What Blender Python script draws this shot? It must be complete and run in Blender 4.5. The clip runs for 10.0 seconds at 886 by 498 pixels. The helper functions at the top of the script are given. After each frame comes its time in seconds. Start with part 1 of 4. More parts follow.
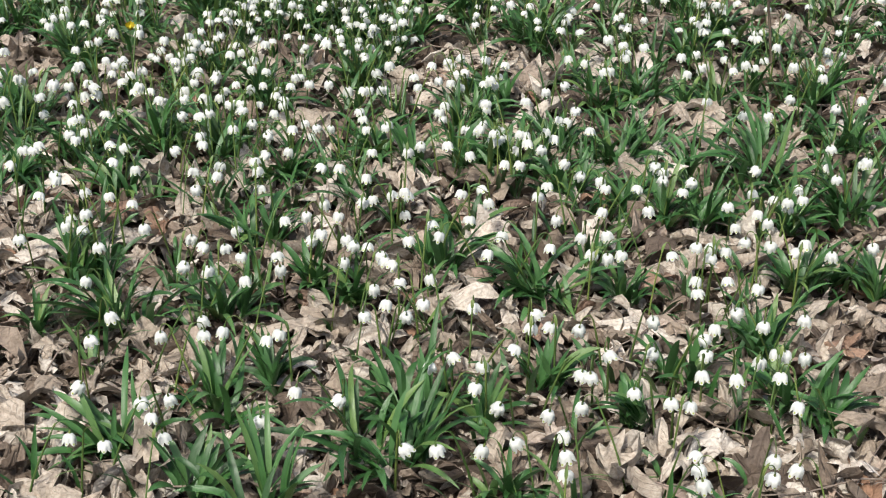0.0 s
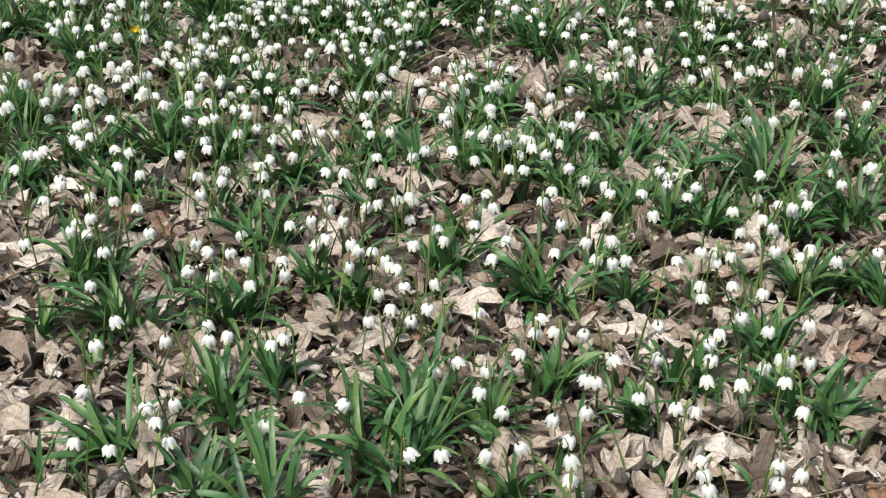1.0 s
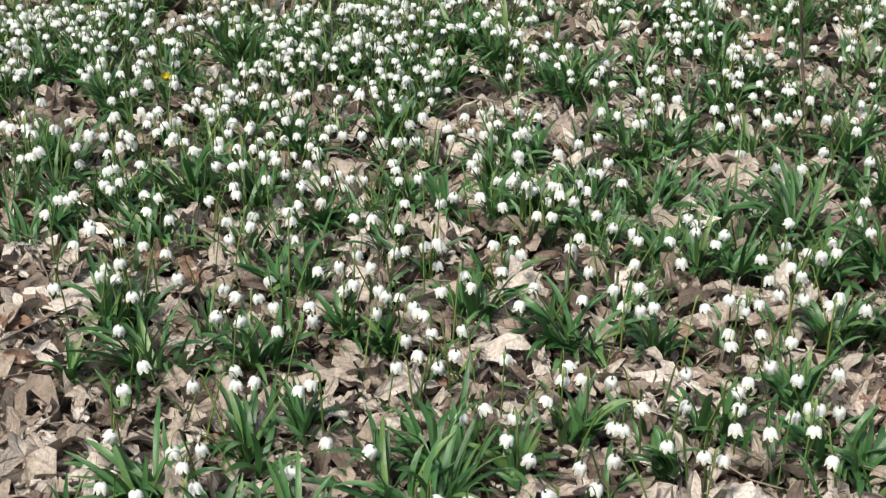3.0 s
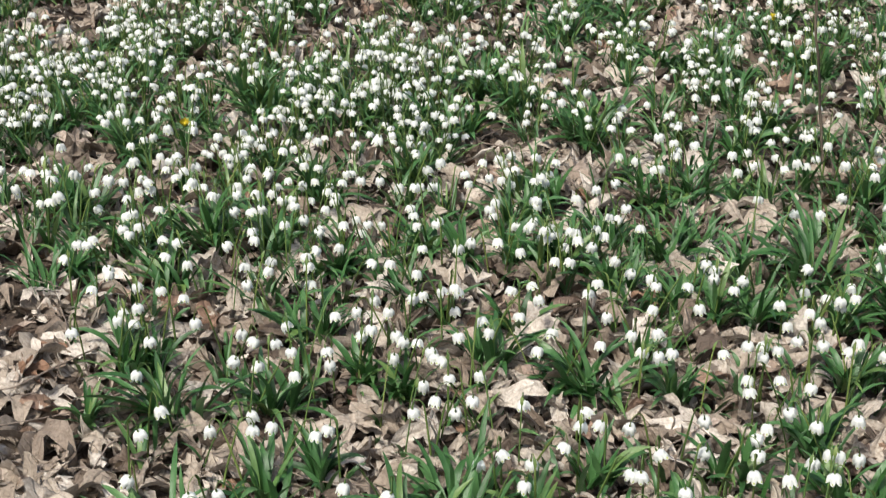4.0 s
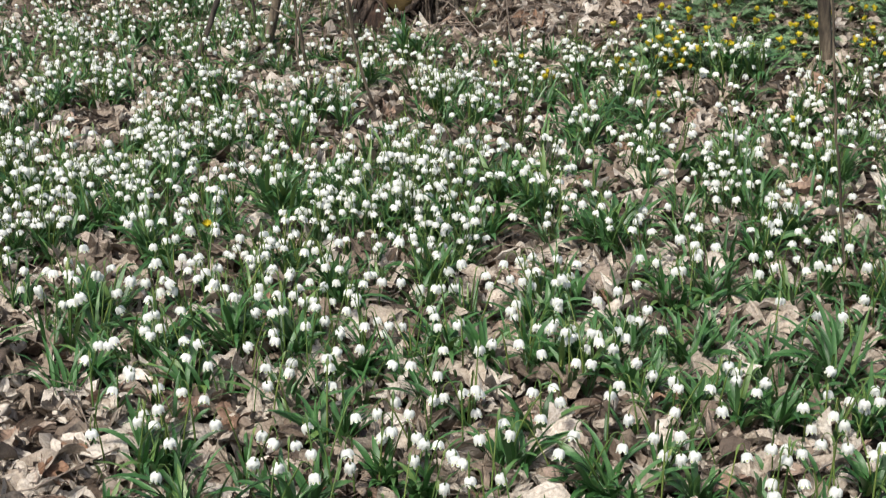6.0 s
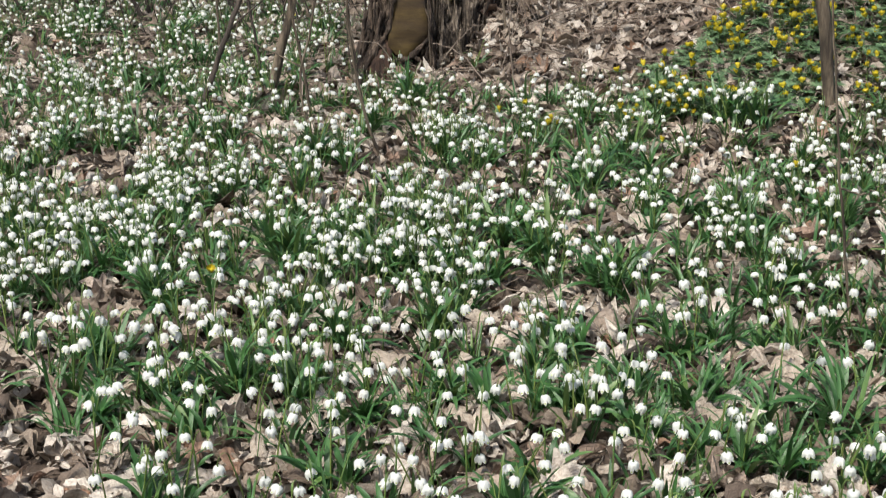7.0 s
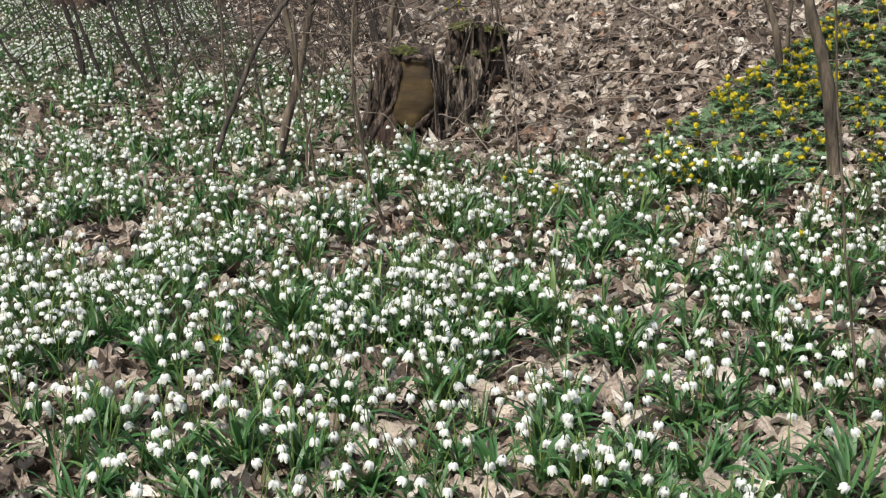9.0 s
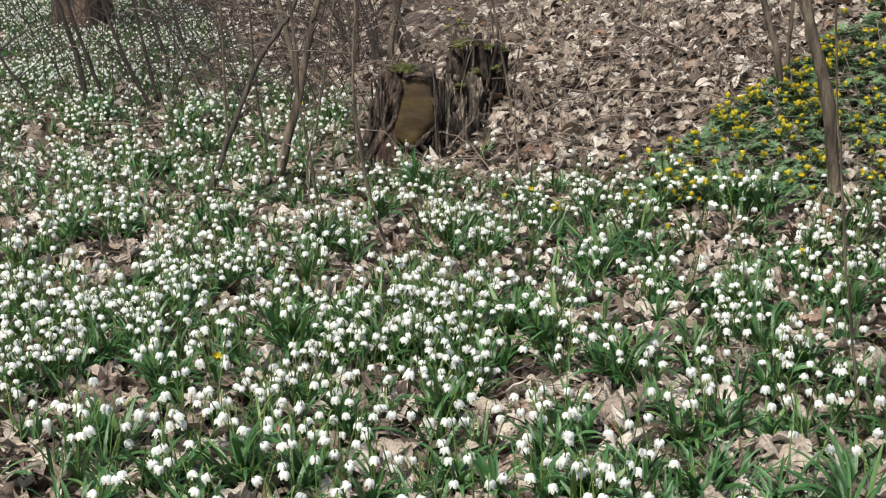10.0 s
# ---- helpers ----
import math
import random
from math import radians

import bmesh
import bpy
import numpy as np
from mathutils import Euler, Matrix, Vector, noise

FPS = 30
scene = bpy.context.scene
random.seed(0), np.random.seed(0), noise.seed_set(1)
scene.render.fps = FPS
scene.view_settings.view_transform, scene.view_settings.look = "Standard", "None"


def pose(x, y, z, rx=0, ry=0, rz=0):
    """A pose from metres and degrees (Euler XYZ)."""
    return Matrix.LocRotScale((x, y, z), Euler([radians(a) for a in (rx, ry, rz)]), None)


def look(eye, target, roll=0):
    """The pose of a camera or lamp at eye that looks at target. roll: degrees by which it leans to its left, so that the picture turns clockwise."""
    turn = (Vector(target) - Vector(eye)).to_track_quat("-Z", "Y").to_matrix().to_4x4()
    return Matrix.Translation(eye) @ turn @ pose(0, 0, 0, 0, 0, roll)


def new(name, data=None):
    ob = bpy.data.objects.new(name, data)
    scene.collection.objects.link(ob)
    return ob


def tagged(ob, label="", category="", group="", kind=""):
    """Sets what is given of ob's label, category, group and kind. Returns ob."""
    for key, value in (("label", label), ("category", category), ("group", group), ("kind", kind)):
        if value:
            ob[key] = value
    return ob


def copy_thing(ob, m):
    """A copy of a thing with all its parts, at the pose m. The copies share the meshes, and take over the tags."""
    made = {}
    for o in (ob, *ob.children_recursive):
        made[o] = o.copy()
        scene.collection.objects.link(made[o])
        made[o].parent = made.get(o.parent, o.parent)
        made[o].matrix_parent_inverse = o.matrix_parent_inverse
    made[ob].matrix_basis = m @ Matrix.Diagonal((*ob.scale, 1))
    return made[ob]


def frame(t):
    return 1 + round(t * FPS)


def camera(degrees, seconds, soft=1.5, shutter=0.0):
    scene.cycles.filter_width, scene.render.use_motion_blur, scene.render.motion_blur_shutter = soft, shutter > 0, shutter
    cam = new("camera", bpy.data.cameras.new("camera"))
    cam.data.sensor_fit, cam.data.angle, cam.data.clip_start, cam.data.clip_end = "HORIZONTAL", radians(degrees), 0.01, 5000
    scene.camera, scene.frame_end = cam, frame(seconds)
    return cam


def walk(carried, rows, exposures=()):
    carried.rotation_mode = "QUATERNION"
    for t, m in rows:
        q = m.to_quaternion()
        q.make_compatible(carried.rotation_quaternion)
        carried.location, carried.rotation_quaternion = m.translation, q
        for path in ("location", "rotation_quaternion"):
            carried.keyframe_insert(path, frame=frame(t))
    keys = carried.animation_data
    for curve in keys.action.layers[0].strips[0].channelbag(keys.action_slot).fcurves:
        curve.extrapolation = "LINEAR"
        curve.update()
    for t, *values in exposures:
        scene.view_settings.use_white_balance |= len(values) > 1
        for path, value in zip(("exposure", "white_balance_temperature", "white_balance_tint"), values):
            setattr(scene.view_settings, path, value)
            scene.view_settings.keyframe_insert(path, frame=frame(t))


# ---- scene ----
# camera: held in one spot at chest height, turning slowly upwards
cam = camera(31.0, 10.0, soft=1.15, shutter=0.7)
EYE = 1.42
ROWS = [
    (0.0, -2.827, -27.805, -0.843),
    (0.5, -2.769, -27.751, -0.825),
    (1.0, -2.67, -27.652, -0.782),
    (1.5, -2.491, -27.451, -0.764),
    (2.0, -2.261, -27.122, -0.746),
    (2.5, -1.978, -26.643, -0.669),
    (4.0, -1.057, -24.367, -0.383),
    (4.5, -0.796, -23.45, -0.32),
    (5.0, -0.584, -22.52, -0.258),
    (5.5, -0.436, -21.615, -0.2),
    (7.0, -0.207, -19.136, -0.099),
    (7.5, -0.158, -18.394, -0.071),
    (8.0, -0.111, -17.712, -0.039),
    (8.5, -0.063, -17.121, -0.024),
    (9.0, -0.026, -16.629, 0.007),
    (9.5, 0.001, -16.255, 0.013),
    (10.0, 0.0, -16.0, -0.0),
]
walk(cam, [(t, pose(0, 0, EYE, 90 + pitch, roll, yaw)) for t, yaw, pitch, roll in ROWS])

# ---- light: bright, thinly overcast spring day ----
scene.view_settings.exposure = 0.98
SUN_UP, SUN_TURN = 58.0, 215.0
world = bpy.data.worlds.new("spring_sky")
scene.world = world
world.use_nodes = True
wn = world.node_tree.nodes
sky = wn.new("ShaderNodeTexSky")
sky.sky_type = "NISHITA"
sky.sun_disc = False
sky.sun_elevation = radians(SUN_UP)
sky.sun_rotation = radians(SUN_TURN)
sky.air_density, sky.dust_density, sky.ozone_density = 1.0, 4.0, 1.0
wn["Background"].inputs["Strength"].default_value = 0.088
world.node_tree.links.new(sky.outputs["Color"], wn["Background"].inputs["Color"])
sun_data = bpy.data.lights.new("sun", "SUN")
sun_data.energy, sun_data.angle, sun_data.color = 2.45, radians(10), (1.0, 0.96, 0.9)
sun_ob = new("sun", sun_data)
sun_ob.matrix_world = look((0, 0, 0), (-math.sin(radians(SUN_TURN)) * math.cos(radians(SUN_UP)),
                                       -math.cos(radians(SUN_TURN)) * math.cos(radians(SUN_UP)), -math.sin(radians(SUN_UP))))


# ---- materials ----
def material(name, rough=0.7):
    m = bpy.data.materials.new(name)
    m.use_nodes = True
    b = m.node_tree.nodes["Principled BSDF"]
    b.inputs["Roughness"].default_value = rough
    return m, m.node_tree.nodes, m.node_tree.links, b


def math_node(n, l, op, a, b=None):
    k = n.new("ShaderNodeMath")
    k.operation = op
    for i, x in enumerate((a, b)):
        if x is None:
            continue
        if isinstance(x, (int, float)):
            k.inputs[i].default_value = x
        else:
            l.new(x, k.inputs[i])
    return k.outputs[0]


def ramp(n, l, source, stops):
    r = n.new("ShaderNodeValToRGB")
    e = r.color_ramp.elements
    while len(e) < len(stops):
        e.new(0.5)
    for k, (p, c) in zip(e, stops):
        k.position, k.color = p, (*c, 1)
    l.new(source, r.inputs[0])
    return r.outputs[0]


def noise_node(n, l, vector, scale, detail=4.0, rough=0.55, stretch=None):
    k = n.new("ShaderNodeTexNoise")
    k.inputs["Scale"].default_value, k.inputs["Detail"].default_value, k.inputs["Roughness"].default_value = scale, detail, rough
    if stretch:
        mp = n.new("ShaderNodeMapping")
        mp.inputs["Scale"].default_value = stretch
        l.new(vector, mp.inputs["Vector"])
        vector = mp.outputs[0]
    l.new(vector, k.inputs["Vector"])
    return k.outputs[0]


def mix(n, l, kind, fac, a, b):
    k = n.new("ShaderNodeMix")
    k.data_type, k.blend_type = "RGBA", kind
    for s, x in ((k.inputs["Factor"], fac), (k.inputs["A"], a), (k.inputs["B"], b)):
        if isinstance(x, (int, float)):
            s.default_value = x
        elif isinstance(x, tuple):
            s.default_value = (*x, 1)
        else:
            l.new(x, s)
    return k.outputs["Result"]


def bump(n, l, b, height, strength, distance):
    k = n.new("ShaderNodeBump")
    k.inputs["Strength"].default_value, k.inputs["Distance"].default_value = strength, distance
    l.new(height, k.inputs["Height"])
    l.new(k.outputs[0], b.inputs["Normal"])


def own_random(n, l):
    """One random value for each piece, be it an object or an island of a joined mesh."""
    a = n.new("ShaderNodeObjectInfo").outputs["Random"]
    b = n.new("ShaderNodeNewGeometry").outputs["Random Per Island"]
    return math_node(n, l, "FRACT", math_node(n, l, "ADD", a, b))


def thin(n, l, b, m, colour, amount):
    """Lets light through a thin leaf or petal."""
    t = n.new("ShaderNodeBsdfTranslucent")
    if isinstance(colour, tuple):
        t.inputs["Color"].default_value = (*colour, 1)
    else:
        l.new(colour, t.inputs["Color"])
    k = n.new("ShaderNodeMixShader")
    k.inputs[0].default_value = amount
    l.new(b.outputs[0], k.inputs[1])
    l.new(t.outputs[0], k.inputs[2])
    l.new(k.outputs[0], n["Material Output"].inputs["Surface"])


def make_green(name, stops, rough, through_amount):
    m, n, l, b = material(name, rough)
    uv = n.new("ShaderNodeTexCoord").outputs["UV"]
    pos = n.new("ShaderNodeNewGeometry").outputs["Position"]
    colour = ramp(n, l, own_random(n, l), stops)
    streak = noise_node(n, l, uv, 6.0, 3.0, 0.6, (7.0, 0.6, 1.0))
    blotch = noise_node(n, l, pos, 38.0, 3.0)
    colour = mix(n, l, "MULTIPLY", 0.55, colour, ramp(n, l, streak, [(0.3, (0.55, 0.6, 0.5)), (0.7, (1.25, 1.2, 1.1))]))
    colour = mix(n, l, "MULTIPLY", 0.5, colour, ramp(n, l, blotch, [(0.3, (0.6, 0.68, 0.6)), (0.7, (1.2, 1.15, 1.15))]))
    l.new(colour, b.inputs["Base Color"])
    bump(n, l, b, streak, 0.25, 0.002)
    thin(n, l, b, m, colour, through_amount)
    return m


GREEN = make_green("snowflake_leaf", [(0.0, (0.028, 0.083, 0.023)), (0.45, (0.045, 0.13, 0.034)), (0.8, (0.08, 0.185, 0.066)), (1.0, (0.13, 0.215, 0.06))], 0.36, 0.22)
STEM = make_green("snowflake_stem", [(0.0, (0.065, 0.125, 0.03)), (0.6, (0.1, 0.165, 0.04)), (1.0, (0.17, 0.22, 0.055))], 0.45, 0.1)
ACONITE_LEAF = make_green("aconite_leaf", [(0.0, (0.06, 0.12, 0.055)), (0.6, (0.12, 0.205, 0.1)), (1.0, (0.2, 0.3, 0.155))], 0.5, 0.2)


def make_petal():
    m, n, l, b = material("white_petal", 0.5)
    uv = n.new("ShaderNodeTexCoord").outputs["UV"]
    split = n.new("ShaderNodeSeparateXYZ")
    l.new(uv, split.inputs[0])
    u, v = split.outputs[0], split.outputs[1]
    near_tip = math_node(n, l, "SUBTRACT", 1.0, math_node(n, l, "MULTIPLY", math_node(n, l, "ABSOLUTE", math_node(n, l, "SUBTRACT", v, 0.9)), 14.0))
    centre = math_node(n, l, "SUBTRACT", 1.0, math_node(n, l, "MULTIPLY", math_node(n, l, "ABSOLUTE", math_node(n, l, "SUBTRACT", math_node(n, l, "FRACT", u), 0.5)), 5.0))
    spot = math_node(n, l, "MULTIPLY", math_node(n, l, "MAXIMUM", near_tip, 0.0), math_node(n, l, "MAXIMUM", centre, 0.0))
    spot = math_node(n, l, "MINIMUM", math_node(n, l, "MULTIPLY", spot, 1.6), 1.0)
    ribs = noise_node(n, l, uv, 5.0, 3.0, 0.6, (5.0, 0.4, 1.0))
    white = mix(n, l, "MIX", own_random(n, l), (0.67, 0.685, 0.645), (0.765, 0.775, 0.74))
    white = mix(n, l, "MULTIPLY", 0.5, white, ramp(n, l, ribs, [(0.3, (0.84, 0.87, 0.8)), (0.7, (1.0, 1.0, 1.0))]))
    colour = mix(n, l, "MIX", spot, white, (0.42, 0.5, 0.06))
    l.new(colour, b.inputs["Base Color"])
    bump(n, l, b, ribs, 0.3, 0.001)
    thin(n, l, b, m, colour, 0.3)
    return m


PETAL = make_petal()


def make_dead_leaf(name, stops):
    m, n, l, b = material(name, 0.72)
    uv = n.new("ShaderNodeTexCoord").outputs["UV"]
    pos = n.new("ShaderNodeNewGeometry").outputs["Position"]
    colour = ramp(n, l, own_random(n, l), stops)
    blotch = noise_node(n, l, pos, 22.0, 5.0, 0.65)
    speck = noise_node(n, l, pos, 160.0, 3.0, 0.6)
    colour = mix(n, l, "MULTIPLY", 0.75, colour, ramp(n, l, blotch, [(0.3, (0.5, 0.46, 0.42)), (0.55, (0.95, 0.94, 0.92)), (0.75, (1.2, 1.2, 1.2))]))
    colour = mix(n, l, "MULTIPLY", 0.6, colour, ramp(n, l, speck, [(0.35, (0.55, 0.5, 0.46)), (0.6, (1.08, 1.08, 1.08))]))
    # veins fan out from the stalk and feather along each lobe
    split = n.new("ShaderNodeSeparateXYZ")
    l.new(uv, split.inputs[0])
    fan = math_node(n, l, "ABSOLUTE", math_node(n, l, "SUBTRACT", math_node(n, l, "FRACT", math_node(n, l, "ADD", split.outputs[0], 0.5)), 0.5))
    vein = math_node(n, l, "MAXIMUM", math_node(n, l, "SUBTRACT", 1.0, math_node(n, l, "MULTIPLY", math_node(n, l, "MULTIPLY", fan, split.outputs[1]), 30.0)), 0.0)
    side = math_node(n, l, "PINGPONG", math_node(n, l, "ADD", math_node(n, l, "MULTIPLY", split.outputs[1], 4.5), math_node(n, l, "MULTIPLY", fan, -3.0)), 0.5)
    side = math_node(n, l, "MAXIMUM", math_node(n, l, "SUBTRACT", 1.0, math_node(n, l, "MULTIPLY", side, 9.0)), 0.0)
    vein = math_node(n, l, "MAXIMUM", vein, math_node(n, l, "MULTIPLY", side, 0.5))
    colour = mix(n, l, "MULTIPLY", math_node(n, l, "MULTIPLY", vein, 0.13), colour, (0.66, 0.6, 0.54))
    l.new(colour, b.inputs["Base Color"])
    height = math_node(n, l, "ADD", math_node(n, l, "MULTIPLY", vein, 0.4), math_node(n, l, "ADD", blotch, math_node(n, l, "MULTIPLY", speck, 0.3)))
    bump(n, l, b, height, 0.8, 0.008)
    thin(n, l, b, m, colour, 0.12)
    return m


DEAD = make_dead_leaf("dead_leaf", [(0.0, (0.09, 0.066, 0.048)), (0.14, (0.19, 0.147, 0.11)), (0.36, (0.33, 0.276, 0.216)),
                                     (0.62, (0.465, 0.41, 0.34)), (0.9, (0.68, 0.635, 0.565)), (0.97, (0.26, 0.145, 0.085)), (1.0, (0.4, 0.335, 0.275))])
PALE = make_dead_leaf("pale_dead_leaf", [(0.0, (0.42, 0.36, 0.29)), (0.6, (0.52, 0.46, 0.385)), (1.0, (0.62, 0.565, 0.49))])


def make_earth(name, stops, scale, rough=0.95, depth=0.02, stretch=None, speck=120.0, coords="Position"):
    m, n, l, b = material(name, rough)
    pos = n.new("ShaderNodeNewGeometry").outputs["Position"] if coords == "Position" else n.new("ShaderNodeTexCoord").outputs["Object"]
    big = noise_node(n, l, pos, scale, 6.0, 0.65, stretch)
    fine = noise_node(n, l, pos, speck, 4.0, 0.6, stretch)
    colour = ramp(n, l, big, stops)
    colour = mix(n, l, "MULTIPLY", 0.6, colour, ramp(n, l, fine, [(0.3, (0.5, 0.48, 0.46)), (0.65, (1.15, 1.15, 1.15))]))
    l.new(colour, b.inputs["Base Color"])
    bump(n, l, b, math_node(n, l, "ADD", big, math_node(n, l, "MULTIPLY", fine, 0.5)), 0.9, depth)
    return m


SOIL = make_earth("woodland_soil", [(0.3, (0.028, 0.02, 0.014)), (0.55, (0.075, 0.053, 0.037)), (0.75, (0.15, 0.11, 0.08))], 14.0)
BARK_GREY = make_earth("grey_brown_bark", [(0.38, (0.034, 0.025, 0.016)), (0.5, (0.09, 0.07, 0.047)), (0.64, (0.19, 0.155, 0.108))], 30.0, 0.85, 0.006, (1, 1, 0.18), 140.0)
BARK_BROWN = make_earth("red_brown_bark", [(0.38, (0.018, 0.011, 0.008)), (0.5, (0.068, 0.043, 0.029)), (0.64, (0.16, 0.11, 0.078))], 22.0, 0.9, 0.015, (1, 1, 0.15), 90.0)
BARK_DARK = make_earth("dark_bark", [(0.3, (0.025, 0.019, 0.015)), (0.55, (0.058, 0.046, 0.036)), (0.75, (0.115, 0.094, 0.075))], 34.0, 0.85, 0.006, (1, 1, 0.2), 160.0)
BARK_SHRUB = make_earth("dark_shrub_bark", [(0.3, (0.016, 0.012, 0.009)), (0.55, (0.036, 0.027, 0.02)), (0.75, (0.075, 0.058, 0.045))], 34.0, 0.85, 0.006, (1, 1, 0.2), 160.0)
TWIG = make_earth("dry_twig", [(0.3, (0.11, 0.08, 0.06)), (0.55, (0.2, 0.16, 0.125)), (0.8, (0.34, 0.29, 0.235))], 24.0, 0.8, 0.003)
# old bark, rotten wood: dark and pale ends also paint crevice shade and highlights
BARK_OLD = make_earth("weathered_stump_bark", [(0.36, (0.012, 0.008, 0.005)), (0.46, (0.035, 0.023, 0.015)), (0.55, (0.085, 0.06, 0.042)), (0.68, (0.22, 0.17, 0.125))], 30.0, 0.9, 0.025, (1, 1, 0.3), 110.0)
ROTTEN = make_earth("grey_rotten_wood", [(0.36, (0.018, 0.013, 0.009)), (0.46, (0.06, 0.046, 0.034)), (0.55, (0.16, 0.127, 0.094)), (0.68, (0.36, 0.305, 0.24))], 30.0, 0.95, 0.03, (1, 1, 0.24), 120.0)
SAWN = make_earth("sawn_ochre_wood", [(0.32, (0.02, 0.011, 0.005)), (0.46, (0.046, 0.028, 0.007)), (0.58, (0.075, 0.049, 0.01)), (0.72, (0.1, 0.058, 0.017))], 7.0, 0.85, 0.004, (0.35, 1, 1.3), 60.0)
HEARTWOOD = make_earth("red_brown_torn_wood", [(0.36, (0.016, 0.008, 0.005)), (0.5, (0.06, 0.033, 0.02)), (0.66, (0.12, 0.07, 0.042))], 34.0, 0.9, 0.01, (1, 1, 0.2), 120.0)
MOSS = make_earth("moss", [(0.3, (0.014, 0.016, 0.004)), (0.52, (0.06, 0.066, 0.012)), (0.75, (0.22, 0.22, 0.035))], 60.0, 0.95, 0.01, None, 300.0)
YELLOW = make_earth("yellow_petal", [(0.3, (0.4, 0.31, 0.012)), (0.6, (0.52, 0.43, 0.02)), (0.8, (0.6, 0.53, 0.05))], 20.0, 0.5, 0.001)


# ---- shapes as plain arrays: points, four-cornered faces, uv, material slot ----
class Form:
    def __init__(self, v, f, uv, slot=0):
        self.v, self.f, self.uv = np.asarray(v, float), np.asarray(f, int).reshape(-1, 4), np.asarray(uv, float)
        self.slots = np.full(len(self.f), slot)

    def moved(self, m):
        k = Form(self.v @ np.array(m.to_3x3()).T + np.array(m.translation), self.f, self.uv)
        k.slots = self.slots
        return k


def joined(forms):
    k = Form(np.concatenate([a.v for a in forms]), [], np.concatenate([a.uv for a in forms]))
    starts = np.cumsum([0] + [len(a.v) for a in forms[:-1]])
    k.f = np.concatenate([a.f + s for a, s in zip(forms, starts)])
    k.slots = np.concatenate([a.slots for a in forms])
    return k


def mesh_of(name, form, mats, smooth=True):
    me = bpy.data.meshes.new(name)
    me.from_pydata(form.v.tolist(), [], form.f.tolist())
    for m in mats:
        me.materials.append(m)
    layer = me.uv_layers.new(name="UVMap")
    layer.data.foreach_set("uv", form.uv[form.f.ravel()].ravel())
    me.polygons.foreach_set("material_index", form.slots.astype(np.int32))
    me.polygons.foreach_set("use_smooth", np.full(len(form.f), smooth))
    me.update()
    return me


def thing(name, me, label, category, group="", kind="", m=None):
    ob = new(name, me)
    if m is not None:
        ob.matrix_world = m
    return tagged(ob, label, category, group, kind)


def piece(name, me, parent, at=None, label=""):
    ob = new(name, me)
    ob.parent = parent
    if at is not None:
        ob.matrix_basis = at
    return tagged(ob, label)


def grid_faces(rows, cols, closed):
    f = []
    for i in range(rows - 1):
        for j in range(cols if closed else cols - 1):
            k = (j + 1) % cols
            f.append((i * cols + j, i * cols + k, (i + 1) * cols + k, (i + 1) * cols + j))
    return f


def tube(path, radii, sides=6, slot=0, rough=0.0, seed=0):
    """A round limb along a path, with uneven thickness; its last ring closes to a point."""
    path = np.asarray(path, float)
    rg = np.random.RandomState(seed)
    way = np.gradient(path, axis=0)
    way /= np.linalg.norm(way, axis=1)[:, None] + 1e-9
    ref = np.array([0.31, 0.95, 0.05])
    v, uv = [], []
    for i, (p, d) in enumerate(zip(path, way)):
        a = np.cross(d, ref)
        a /= np.linalg.norm(a)
        b = np.cross(d, a)
        for j in range(sides):
            w = 2 * math.pi * j / sides
            r = radii[i] * (1 + rough * rg.uniform(-1, 1))
            v.append(p + r * (math.cos(w) * a + math.sin(w) * b))
            uv.append((j / sides, i / (len(path) - 1)))
    n = len(path)
    for j in range(sides):
        v.append(path[-1] + way[-1] * radii[-1] * 0.6)
        uv.append((j / sides, 1))
    return Form(v, grid_faces(n + 1, sides, True), uv, slot)


def smooth_path(points, steps):
    """A soft curve through a few points."""
    p = np.asarray(points, float)
    q = np.vstack([2 * p[0] - p[1], p, 2 * p[-1] - p[-2]])
    out = []
    for i in range(len(p) - 1):
        a, b, c, d = q[i:i + 4]
        for s in np.linspace(0, 1, steps, endpoint=False):
            out.append(0.5 * (2 * b + (c - a) * s + (2 * a - 5 * b + 4 * c - d) * s * s + (3 * b - a - 3 * c + d) * s ** 3))
    return np.array(out + [p[-1]])


# ---- the ground: flat in front, a low bank rising behind the stump ----
def bank(x, y):
    """Distance past the foot of the bank, in metres (minus: on the flat)."""
    s1 = (y - 5.55) + 0.25 * x
    s2 = ((x - 0.1) * 5.35 + (y - 6.1) * 1.6) / 5.58
    k = 0.25
    return -k * np.logaddexp(-s1 / k, -s2 / k)


def height(x, y):
    x, y = np.asarray(x, float), np.asarray(y, float)
    z = 0.42 * 0.18 * np.logaddexp(0, bank(x, y) / 0.18)
    z = 4.0 * (1 - np.exp(-z / 4.0))
    z = z + 0.13 * np.exp(-((x - 0.31) / 0.13) ** 2 - ((y - 6.32) / 0.2) ** 2)
    return z + 0.012 * np.sin(3.1 * x + 1.3 * y) * np.sin(2.3 * y - 0.7 * x) + 0.006 * np.sin(9 * x + 2) * np.sin(8 * y)


def upright(x, y):
    """The ground's normal."""
    e = 0.03
    return Vector((-(height(x + e, y) - height(x - e, y)) / (2 * e), -(height(x, y + e) - height(x, y - e)) / (2 * e), 1)).normalized()


